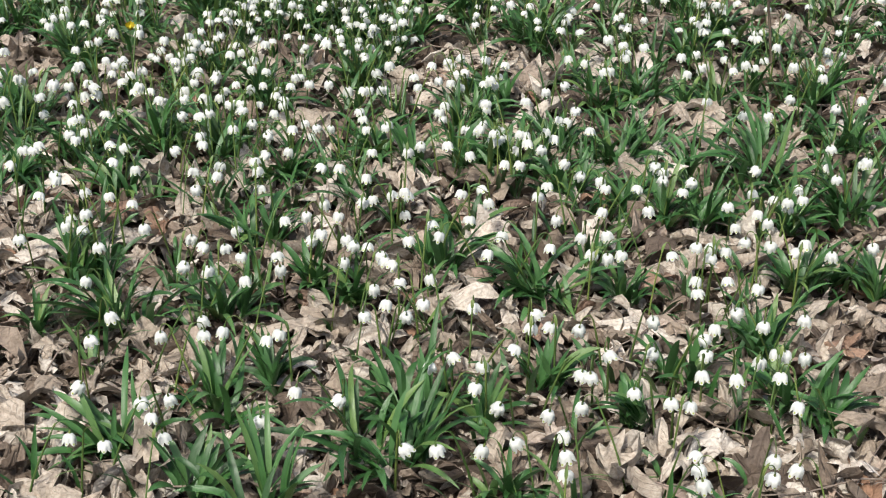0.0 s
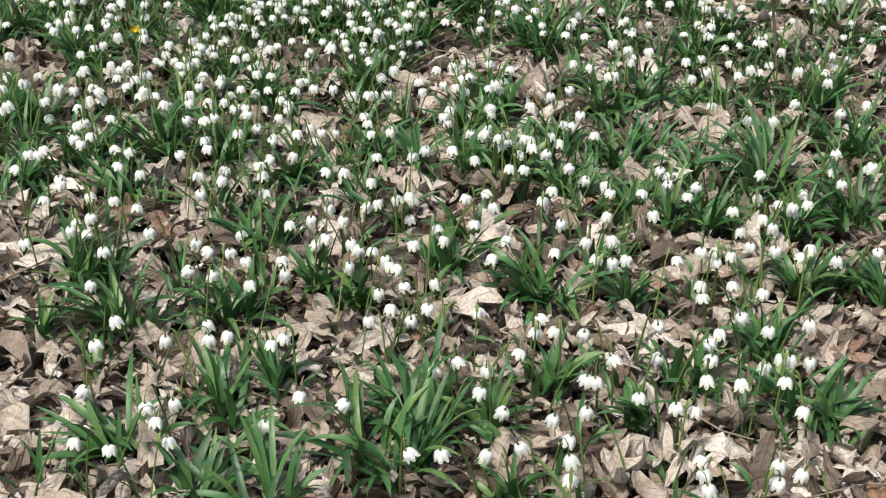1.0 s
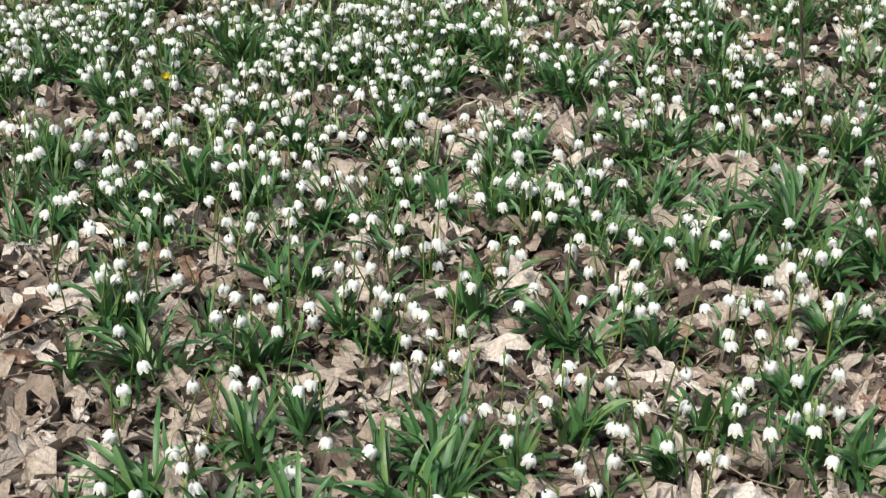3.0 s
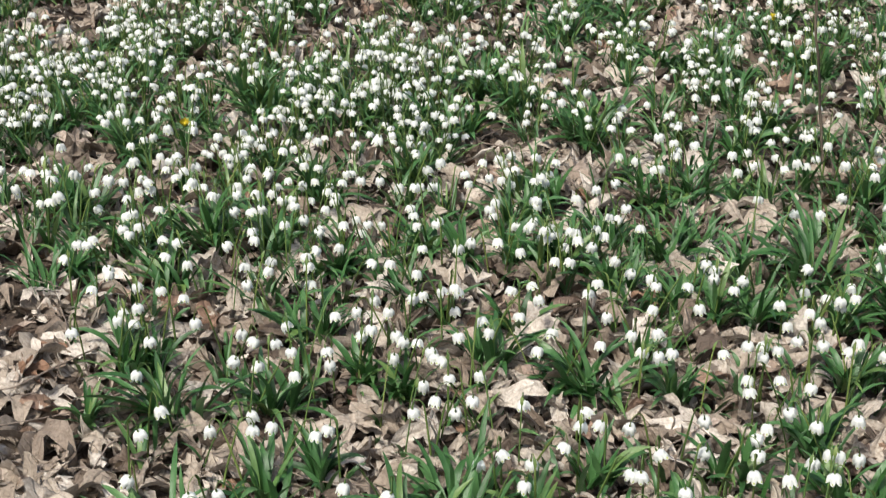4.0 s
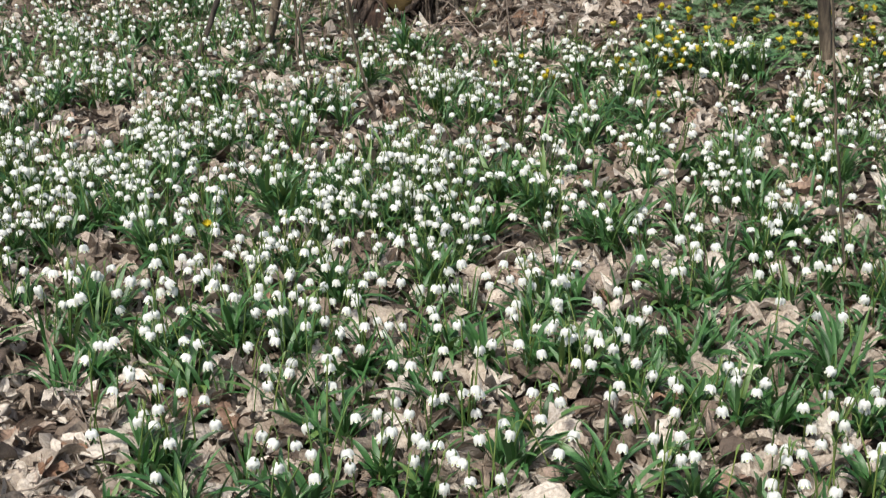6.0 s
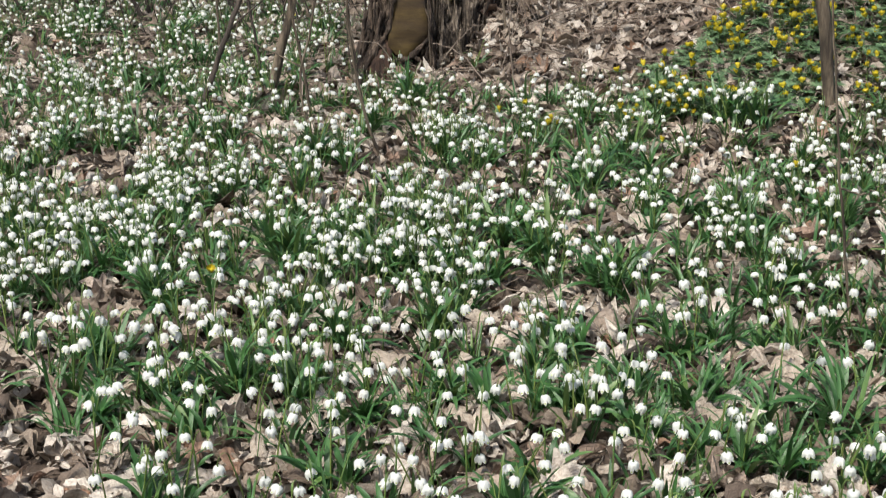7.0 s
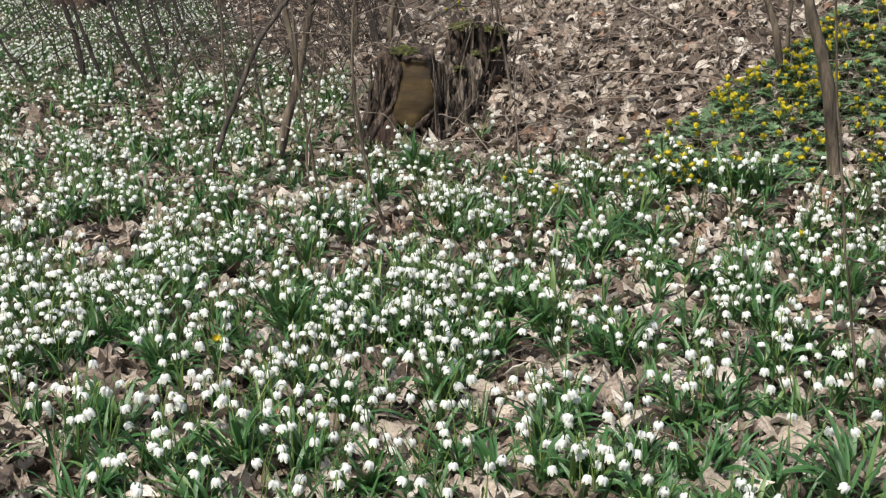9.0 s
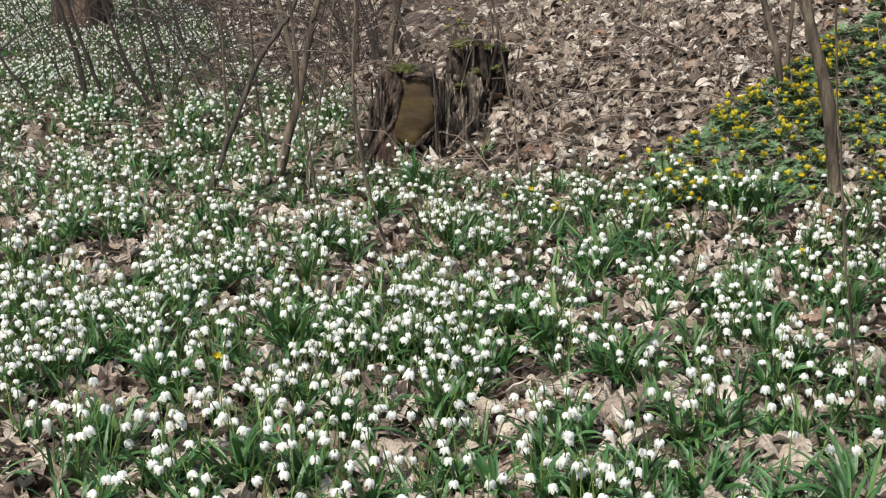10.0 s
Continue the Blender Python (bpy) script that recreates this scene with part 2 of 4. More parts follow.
far_steps = np.array([0.3, 0.8, 1.6, 3, 6, 12, 25, 50, 100, 200, 400])
gx = np.concatenate([-4.0 - far_steps[::-1], np.arange(-4.0, 4.01, 0.08), 4.0 + far_steps])
gy = np.concatenate([0.5 - far_steps[::-1], np.arange(0.5, 13.01, 0.08), 13.0 + far_steps])
xx, yy = np.meshgrid(gx, gy)
zz = height(xx, yy)
near = (np.abs(xx) < 4) & (yy > 0.5) & (yy < 13)
zz = zz + np.where(near, np.random.RandomState(3).uniform(-0.008, 0.008, xx.shape), 0)
ground = thing("ground", mesh_of("ground", Form(np.stack([xx, yy, zz], -1).reshape(-1, 3), grid_faces(len(gy), len(gx), False),
                                                np.stack([xx, yy], -1).reshape(-1, 2)), [SOIL]),
               "dark woodland soil rising into a low bank under fallen leaves", "ground", kind="structure")


# ---- where plants stand and where litter lies bare ----
# tufts that stand out: x, y, width, lean, flowers
FRONT_TUFTS = [
    (-0.42, 2.39, 0.27, -28, 3), (-0.56, 2.36, 0.09, 0, 0), (-0.53, 2.55, 0.17, -12, 3), (-0.24, 2.4, 0.16, 6, 4),
    (-0.23, 2.12, 0.17, 8, 3), (-0.36, 2.02, 0.17, -22, 4), (-0.25, 1.89, 0.16, 4, 3), (-0.15, 2.17, 0.08, -4, 2),
    (0.07, 2.09, 0.24, -4, 3), (0.18, 2.04, 0.12, 8, 2), (0.32, 2.46, 0.21, -6, 3), (0.28, 2.13, 0.11, 4, 2),
    (0.04, 1.95, 0.26, -8, 2), (-0.15, 1.86, 0.19, -6, 2), (0.52, 2.15, 0.13, 4, 3), (0.65, 2.23, 0.15, 4, 4),
    (0.67, 2.09, 0.18, 0, 3), (0.44, 2.03, 0.12, 0, 2),
]
MIDDLE_TUFTS = [
    (0.72, 2.03, 0.12, 14, 1), (0.77, 2.45, 0.13, 4, 3), (0.84, 2.47, 0.07, 0, 1), (0.2, 1.88, 0.11, 4, 1),
    (0.91, 2.42, 0.12, -8, 2), (-0.07, 2.5, 0.12, -4, 4), (-0.02, 2.44, 0.08, 4, 3), (-0.19, 2.66, 0.16, -10, 3),
    (-0.16, 2.95, 0.12, 0, 2), (-0.42, 3.1, 0.2, -14, 4), (-0.57, 3.05, 0.16, -4, 4), (-0.28, 3.07, 0.17, -4, 4),
    (-0.47, 2.86, 0.12, 0, 3), (-0.68, 2.91, 0.14, 0, 4), (0.03, 3.06, 0.17, 0, 3), (0.31, 2.95, 0.19, 0, 5),
    (0.22, 2.98, 0.13, 0, 3), (0.22, 3.21, 0.16, 0, 2),
]
SIDE_TUFTS = [
    (0.33, 3.35, 0.19, -10, 3), (0.44, 3.72, 0.2, 0, 3), (0.12, 3.8, 0.16, 0, 2), (0.54, 3.3, 0.18, 14, 4),
    (0.64, 3.34, 0.16, 8, 3), (0.81, 2.91, 0.26, 0, 2), (0.94, 2.75, 0.17, 0, 4), (0.58, 2.74, 0.13, 0, 4),
    (0.51, 2.77, 0.12, 4, 3), (0.65, 2.69, 0.13, 0, 2), (-0.4, 3.91, 0.24, 0, 1), (0.41, 3.06, 0.14, -6, 3),
    (0.52, 3.02, 0.15, 0, 3), (0.41, 2.87, 0.12, 0, 2), (0.14, 2.56, 0.12, 0, 4), (0.2, 2.69, 0.1, 0, 1),
    (0.02, 3.47, 0.18, -10, 3), (0.12, 3.01, 0.1, -4, 2),
]
BACK_TUFTS = [
    (1.03, 3.32, 0.2, -4, 4), (1.04, 3.07, 0.18, 6, 3), (-0.71, 3.22, 0.2, -6, 5), (0.81, 2.69, 0.14, 4, 3),
    (0.45, 2.42, 0.1, -6, 1), (0.73, 3.28, 0.1, 0, 2), (-0.69, 3.64, 0.18, 0, 5), (-0.14, 3.83, 0.15, 0, 4),
    (0.89, 3.7, 0.18, 0, 3), (0.78, 3.59, 0.15, 4, 3), (-0.4, 3.99, 0.2, 0, 2), (-1.19, 4.99, 0.16, 0, 2),
    (0.69, 4.3, 0.2, 0, 4), (0.3, 3.99, 0.22, -6, 4), (0.46, 3.8, 0.2, 0, 3), (0.48, 4.6, 0.26, -16, 5),
    (-0.1, 5.58, 0.2, 0, 4), (-0.47, 6.86, 0.13, 0, 4),
]
FAR_TUFTS = [
    (0.96, 5.24, 0.24, 0, 5), (1.06, 5.2, 0.2, 0, 6), (0.2, 4.08, 0.2, -10, 4), (-0.38, 4.84, 0.16, 0, 3),
    (-0.24, 4.03, 0.14, 0, 4), (0.82, 4.2, 0.18, 0, 4), (-1.09, 4.03, 0.16, 0, 4), (-0.65, 3.56, 0.18, 0, 4),
    (-0.24, 3.37, 0.17, 0, 4), (1.12, 4.71, 0.17, 0, 4), (-1.1, 6.71, 0.22, 0, 6), (-1.5, 6.89, 0.18, 0, 3),
    (0.12, 3.77, 0.14, 0, 4), (-0.25, 5.18, 0.12, 0, 3), (0.67, 4.71, 0.18, 0, 3), (1.1, 4.22, 0.16, 4, 4),
]
# patches of bare litter: x, y, half width, half depth
BARE = [
    (-0.51, 2.1, 0.08, 0.16), (-0.04, 2.38, 0.07, 0.09), (-0.09, 3.25, 0.07, 0.14), (0.16, 3.35, 0.06, 0.26), (0.21, 2.58, 0.06, 0.08),
    (0.73, 3.13, 0.06, 0.15), (0.59, 3.22, 0.06, 0.11), (0.35, 2.82, 0.07, 0.11), (0.91, 2.59, 0.08, 0.11), (0.85, 2.3, 0.06, 0.08),
    (0.43, 1.96, 0.09, 0.07), (-0.38, 2.84, 0.11, 0.05), (-0.46, 3.05, 0.07, 0.11), (0.17, 2.91, 0.07, 0.1), (0.74, 2.85, 0.04, 0.1),
    (0.06, 2.94, 0.05, 0.08), (-0.67, 3.18, 0.05, 0.12), (0.89, 2.72, 0.05, 0.09), (0.41, 3.54, 0.07, 0.09), (-0.43, 3.88, 0.09, 0.15),
]
BARE += [
    (-1.08, 4.77, 0.14, 0.22), (-1.37, 5.06, 0.07, 0.15), (-0.59, 4.19, 0.08, 0.2), (-0.4, 3.87, 0.09, 0.1), (-0.15, 4.89, 0.08, 0.26),
    (-0.48, 5.2, 0.07, 0.16), (0.52, 3.9, 0.05, 0.15), (0.2, 3.9, 0.05, 0.17), (1.05, 4.07, 0.05, 0.14), (-0.83, 4.34, 0.06, 0.1),
]
TUFTS = FRONT_TUFTS + MIDDLE_TUFTS + SIDE_TUFTS + BACK_TUFTS + FAR_TUFTS


def bare(x, y):
    return any(((x - a) / c) ** 2 + ((y - b) / d) ** 2 < 1 for a, b, c, d in BARE)


def in_tuft(x, y, reach=0.22):
    return any((x - a) ** 2 + (y - b) ** 2 < (0.015 + reach * w) ** 2 for a, b, w, _, _ in TUFTS)


# ---- fallen leaves ----
def maple_leaf(seed, ns=32, nr=4):
    """A dry lobed leaf, about 1 long, curled and creased; lies round its middle."""
    rg = np.random.RandomState(seed)
    lobes = [(-2.35, 0.52), (-1.25, 0.86), (0.0, 1.0), (1.25, 0.86), (2.35, 0.52)]
    v, uv = [], []
    curl_dir, curl, cup = rg.uniform(0, math.pi), (rg.uniform(0.3, 1.9) if rg.rand() < 0.6 else rg.uniform(1.9, 3.8)) * rg.choice([-1, 1]), rg.uniform(-0.6, 0.6)
    waves = [(rg.uniform(2, 8), rg.uniform(0, 6.28), rg.uniform(0, 6.28), rg.uniform(0.03, 0.1)) for _ in range(6)]
    crease = [(rg.uniform(0, 6.28), rg.uniform(0.25, 0.5), rg.uniform(0.05, 0.4)) for _ in range(3)]
    ragged = rg.uniform(-0.06, 0.06, ns)
    for i in range(nr):
        s = (i / (nr - 1)) ** 0.8
        for j in range(ns):
            a = -math.pi + 2 * math.pi * j / ns
            r, best, fan = 0.44, 9.0, 0.0
            for k, (c, length) in enumerate(lobes):
                d = abs((a - c + math.pi) % (2 * math.pi) - math.pi)
                reach = length * max(0.0, 1 - (d / 0.74) ** 1.5) + 0.3 * length * max(0, 1 - d / 1.1)
                r = max(r, reach)
                if d < best:
                    best, fan = d, k + (a - c) * 0.5
            if abs(a) > 2.9:
                r *= 0.35
            r = r * (1 + 0.055 * math.sin(13 * a)) + ragged[j]
            rs = r * s
            x, y = rs * math.cos(a) - 0.2, rs * math.sin(a)
            z = cup * (x * x + y * y)
            for f, p, q, amp in waves:
                z += amp * math.sin(f * x + p) * math.sin(f * y + q)
            z -= 0.05 * math.cos(5 * a / 1.25) * s
            for ca, cw, ch in crease:
                z += ch * abs(((x * math.cos(ca) + y * math.sin(ca)) / cw + 9.0) % 2.0 - 1.0) * 0.3 * s
            z += rg.uniform(-0.02, 0.02)
            cu, cv = x * math.cos(curl_dir) + y * math.sin(curl_dir), -x * math.sin(curl_dir) + y * math.cos(curl_dir)
            bend = curl * cu
            rad = 1 / curl
            cu2, z2 = (rad - z) * math.sin(bend), rad - (rad - z) * math.cos(bend)
            v.append((cu2 * math.cos(curl_dir) - cv * math.sin(curl_dir), cu2 * math.sin(curl_dir) + cv * math.cos(curl_dir), z2))
            uv.append((fan, s))
    blade = Form(np.array(v) * 0.56, grid_faces(nr, ns, True), uv)
    return blade


def small_leaf(seed, nl=7, nw=5):
    """A narrow dry leaf folded along its rib, or a torn scrap."""
    rg = np.random.RandomState(seed)
    v, uv = [], []
    fold, bend, twist = rg.uniform(0.2, 1.6), rg.uniform(-2.2, 2.2), rg.uniform(-1, 1)
    for i in range(nl):
        t = i / (nl - 1)
        w = 0.34 * math.sin(math.pi * (0.06 + 0.9 * t)) ** 0.7 * (1 + rg.uniform(-0.15, 0.15))
        for j in range(nw):
            s = (j / (nw - 1) - 0.5) * 2
            a = fold * abs(s)
            x, y, z = (t - 0.5), w * s * math.cos(a), w * abs(s) * math.sin(a)
            c, k = math.cos(twist * x), math.sin(twist * x)
            y, z = c * y - k * z, k * y + c * z
            x, z = math.sin(bend * x) / bend, z + (1 - math.cos(bend * x)) / bend
            v.append((x, y, z + rg.uniform(-0.015, 0.015)))
            uv.append((0.5 + s * 0.5, t))
    return Form(v, grid_faces(nl, nw, False), uv)


LEAVES = [maple_leaf(100 + i) for i in range(22)] + [small_leaf(200 + i) for i in range(10)]
FAR_LEAVES = [maple_leaf(100 + i, 16, 3) for i in range(22)] + [small_leaf(200 + i, 5, 3) for i in range(10)]
for a in LEAVES + FAR_LEAVES:
    a.v[:, 2] -= np.percentile(a.v[:, 2], 8)


def lay(rg, x, y, size, tilt, lift):
    n = upright(x, y)
    turn = n.to_track_quat("Z", "Y").to_matrix().to_4x4()
    return (Matrix.Translation((x, y, float(height(x, y)) + lift)) @ turn @ pose(0, 0, 0, rg.normal(0, tilt), rg.normal(0, tilt), rg.uniform(0, 360))
            @ Matrix.Diagonal((size, size, size, 1)))


def leaf_places(rg):
    """Places for fallen leaves, thick where the camera looks and thinner outside."""
    out = []
    for x0, x1, y0, y1, per in ((-1.3, 1.7, 1.4, 3.2, 680), (-2.0, 2.3, 3.2, 5.0, 460), (-2.6, 2.6, 5.0, 8.0, 860), (-3.5, 3.0, 8.0, 11.5, 220), (-3.6, 3.6, 0.4, 1.4, 60)):
        for _ in range(int((x1 - x0) * (y1 - y0) * per)):
            x, y = rg.uniform(x0, x1), rg.uniform(y0, y1)
            inside = abs(x) < 0.3 * y + 0.25
            if not inside and rg.rand() > 0.07:
                continue
            if in_tuft(x, y):
                continue
            if y > 5.5 and float(bank(x, y)) < -0.3 and rg.rand() < (0.45 if x > -1.1 and y < 8.5 else 0.72):
                continue
            out.append((x, y))
    return out


rg = np.random.RandomState(11)
DEAD_MESH = [mesh_of("dead_leaf", a, [DEAD]) for a in LEAVES]
litter, single = [], 0
for x, y in leaf_places(rg):
    big = rg.rand() < (0.66 if y < 5.2 else 0.72)
    k = rg.randint(0, 22) if big else rg.randint(22, 32)
    size = (rg.uniform(0.055, 0.115) if y < 4.5 else rg.uniform(0.048, 0.09)) if big else rg.uniform(0.035, 0.085)
    m = lay(rg, x, y, size, 24 if y < 5.2 else 27, rg.uniform(0.0, 0.034))
    if single < 284 and 1.8 < y < 2.9 and -0.6 < x < 0.95 and rg.rand() < 0.33:
        piece("dead_leaf", DEAD_MESH[k], ground, m)
        single += 1
    else:
        litter.append((LEAVES if y < 2.9 else FAR_LEAVES)[k].moved(m))
# torn scraps and crumbs that hide most of the soil
SCRAPS = [small_leaf(240 + i, 4, 3) for i in range(12)]
for a in SCRAPS:
    a.v[:, 2] -= np.percentile(a.v[:, 2], 8)
for _ in range(9000):
    y = 1.6 + 4.2 * rg.rand() ** 1.3
    x = rg.uniform(-0.3 * y - 0.15, 0.3 * y + 0.2)
    litter.append(SCRAPS[rg.randint(12)].moved(lay(rg, x, y, rg.uniform(0.02, 0.055), 14, rg.uniform(0.002, 0.014))))
# thinner litter to both sides and behind
WIDE_LEAVES = [maple_leaf(150 + i, 9, 2) for i in range(10)]
for _ in range(11000):
    x, y = rg.uniform(-6, 6), rg.uniform(-3, 13)
    if abs(x) > 0.3 * y + 0.3:
        litter.append(WIDE_LEAVES[rg.randint(10)].moved(lay(rg, x, y, rg.uniform(0.06, 0.12), 16, 0.012)))
# leaves drifted against the stump
for _ in range(70):
    a = rg.uniform(-2.6, 0.9)
    x, y = 0.12 + rg.uniform(0.14, 0.3) * math.cos(a), 6.33 + rg.uniform(0.16, 0.26) * math.sin(a)
    litter.append(FAR_LEAVES[rg.randint(22)].moved(lay(rg, x, y, rg.uniform(0.05, 0.1), 30, rg.uniform(0.0, 0.05))))
thing("leaf_litter", mesh_of("leaf_litter", joined(litter), [DEAD]), "dry curled beige maple leaves covering the woodland floor", "fallen leaves", kind="stuff")

# large pale leaves that catch the light: x, y, size, tilt, shape
for x, y, size, tilt, k in [(0.38, 2.47, 0.13, 60, 3), (0.24, 2.66, 0.17, 8, 5), (0.2, 2.6, 0.15, 12, 8), (0.73, 3.17, 0.17, 10, 11), (0.7, 3.25, 0.13, 25, 2), (0.86, 2.3, 0.19, 8, 14),
                            (0.17, 3.4, 0.16, 35, 6), (0.12, 3.35, 0.14, 20, 9), (0.1, 2.97, 0.15, 5, 1), (0.97, 3.95, 0.16, 30, 12), (1.02, 3.85, 0.14, 15, 4), (-0.1, 2.34, 0.15, 10, 17),
                            (0.37, 1.92, 0.14, 12, 19), (0.45, 1.95, 0.15, 6, 20), (-0.33, 2.02, 0.12, 15, 13), (0.75, 3.2, 0.12, 30, 7)]:
    mesh = mesh_of("dead_leaf", LEAVES[k], [PALE])
    piece("dead_leaf", mesh, ground, lay(rg, x, y, size * 0.72, tilt * 0.9, 0.036), "large pale beige dead leaf")

# short broken twigs among the leaves
sticks = []
for i in range(1250):
    y = rg.uniform(1.6, 5.2) if i < 300 else rg.uniform(5.2, 9.0)
    x = rg.uniform(-0.3 * y - 0.2, 0.3 * y + 0.3)
    length = rg.uniform(0.06, 0.3) + (rg.uniform(0, 0.25) if i >= 300 else 0.0)
    a = rg.uniform(0, 6.28)
    pts = []
    for s in np.linspace(-0.5, 0.5, 4):
        px, py = x + math.cos(a) * length * s, y + math.sin(a) * length * s
        pts.append((px + rg.normal(0, 0.008), py + rg.normal(0, 0.008), float(height(px, py)) + 0.03 + rg.uniform(0, 0.025)))
    r = rg.uniform(0.0008, 0.0022) + (0.0006 if i >= 300 else 0.0)
    sticks.append(tube(pts, [r, r, r * 0.8, r * 0.6], 4))
# dry stalks and grass lying across the leaf bank
for i in range(560):
    x, y = rg.uniform(-0.1, 1.9), rg.uniform(5.5, 8.2)
    if float(bank(x, y)) < 0.0:
        continue
    a, length, arch = rg.uniform(0, math.pi), rg.uniform(0.08, 0.34), rg.uniform(0.0, 0.05)
    pts = []
    for k in np.linspace(-0.5, 0.5, 5):
        px, py = x + math.cos(a) * length * k, y + math.sin(a) * length * k
        pts.append((px + rg.normal(0, 0.006), py + rg.normal(0, 0.006), float(height(px, py)) + 0.035 + arch * (1 - 4 * k * k)))
    r = rg.uniform(0.0009, 0.0019)
    sticks.append(tube(pts, [r, r, r, r * 0.8, r * 0.6], 4))
thing("fallen_twigs", mesh_of("fallen_twigs", joined(sticks), [TWIG]), "thin dry broken twigs lying among fallen leaves", "twigs", kind="stuff")


# ---- spring snowflakes ----
def blade(rg, length, width, start, bend, azimuth, segments=8, cols=3):
    """A strap leaf with a channel along it: rises at `start` degrees from upright and arches over by `bend` more."""
    v, uv = [], []
    x = z = 0.0
    side = rg.uniform(-0.25, 0.25)
    twist = rg.uniform(-0.7, 0.7)
    for i in range(segments + 1):
        t = i / segments
        a = radians(start + bend * t ** 1.6)
        if i:
            x += math.sin(a) * length / segments
            z += math.cos(a) * length / segments
        w = width * 0.5 * min(1.0, 0.55 + 1.6 * t) * (1 - max(0.0, (t - 0.55) / 0.45) ** 2.2 * 0.94)
        yaw = twist * t
        for j in range(cols):
            s = 2 * j / (cols - 1) - 1
            off = w * s
            depth = 0.35 * w * abs(s)
            # along the arch, across, and its normal
            nx, nz = math.cos(a), -math.sin(a)
            lx, ly = off * math.sin(yaw), off * math.cos(yaw)
            v.append((x - nx * depth + nx * lx, side * x * t + ly, z - nz * depth + nz * lx))
            uv.append((0.5 + 0.5 * s, t))
    v = np.array(v)
    c, k = math.cos(azimuth), math.sin(azimuth)
    v[:, :2] = np.stack([c * v[:, 0] - k * v[:, 1], k * v[:, 0] + c * v[:, 1]], -1)
    return Form(v, grid_faces(segments + 1, cols, False), uv, 0)


def bell(rg, rings):
    """A nodding bell of six pointed white tepals, three over three, under a green ovary; hangs from the origin."""
    fine = rings > 4
    around = 36 if fine else 12
    wide, deep = (rg.uniform(0.009, 0.0112), rg.uniform(0.0152, 0.0188)) if fine else (rg.uniform(0.0084, 0.0104), rg.uniform(0.0145, 0.0178))
    flare = rg.uniform(0.0, 0.26)
    off, out = rg.uniform(0.85, 1.12, 6), rg.uniform(0.9, 1.12, 6)
    v, uv = [], []
    for i in range(rings):
        t = i / (rings - 1)
        for j in range(around):
            a = 2 * math.pi * j / around
            lobe = abs(math.cos(3 * a)) ** 0.9
            which = int(((a + math.pi / 6) % (2 * math.pi)) / (math.pi / 3)) % 6
            low = max(0.0, (t - 0.4) / 0.6)
            r = wide * math.sin(min(1.0, t / 0.7) * math.pi / 2) ** 0.75
            r *= 1 + flare * low ** 2 * lobe * out[which] - 0.05 * low * (1 - lobe)
            r *= 1 + (0.05 if which % 2 else -0.05) * min(1.0, 2 * t) * (1 if lobe > 0.25 else 0)
            r *= 1 + 0.1 * (lobe - 0.5) * min(1, t * 1.4)
            reach = 1 - 0.34 * (1 - lobe) * low ** 1.3
            z = -deep * (1 - math.cos(t * math.pi / 2 * 0.98) ** 0.9) * reach * (1 + (off[which] - 1) * t)
            v.append((r * math.cos(a), r * math.sin(a), z - 0.004))
            uv.append((3 * a / math.pi + 0.5, t * (1 - 0.2 * (1 - lobe))))
    tepals = Form(v, grid_faces(rings, around, True), uv, 0)
    ovary = tube([(0, 0, 0.002), (0, 0, -0.001), (0, 0, -0.0045), (0, 0, -0.006)], [0.0009, 0.0017, 0.0019, 0.001], 6 if fine else 3, 1)
    return joined([tepals, ovary])


def stalk(rg, tall, lean, azimuth, fine, tip_height=None):
    """Scape with its green spathe and the thread that bears the bell; gives the shape and where the bell hangs."""
    la = radians(lean)
    if tip_height:
        tall = (tip_height + 0.006) / math.cos(la)
    top = np.array([math.sin(la) * tall, 0, math.cos(la) * tall])
    hook = rg.uniform(0.014, 0.026)
    pts = [(0, 0, -0.01), (top[0] * 0.3, 0, top[2] * 0.36), (top[0] * 0.66, 0, top[2] * 0.72), tuple(top),
           (top[0] + hook * 0.4, 0, top[2] + 0.011), (top[0] + hook * 0.9, 0, top[2] + 0.007), (top[0] + hook * 1.12, 0, top[2] - 0.006)]
    path = smooth_path(pts, 3 if fine else 1)
    n = len(path)
    split = int(n * 0.52)
    r0 = rg.uniform(0.0017, 0.0024)
    radii = [r0 * (1 - 0.25 * i / split) if i < split else r0 * 0.42 for i in range(n)]
    stem = tube(path, radii, 4 if fine else 3)
    spathe = blade(rg, rg.uniform(0.014, 0.026), 0.0055, 8, 40, 0.0, 4 if fine else 2, 3 if fine else 2).moved(Matrix.Translation(tuple(top - np.array([0.001, 0, 0.004]))))
    form = joined([stem, spathe])
    m = Matrix.Rotation(azimuth, 4, "Z")
    tip = m @ Vector(path[-1])
    return form.moved(m), tip


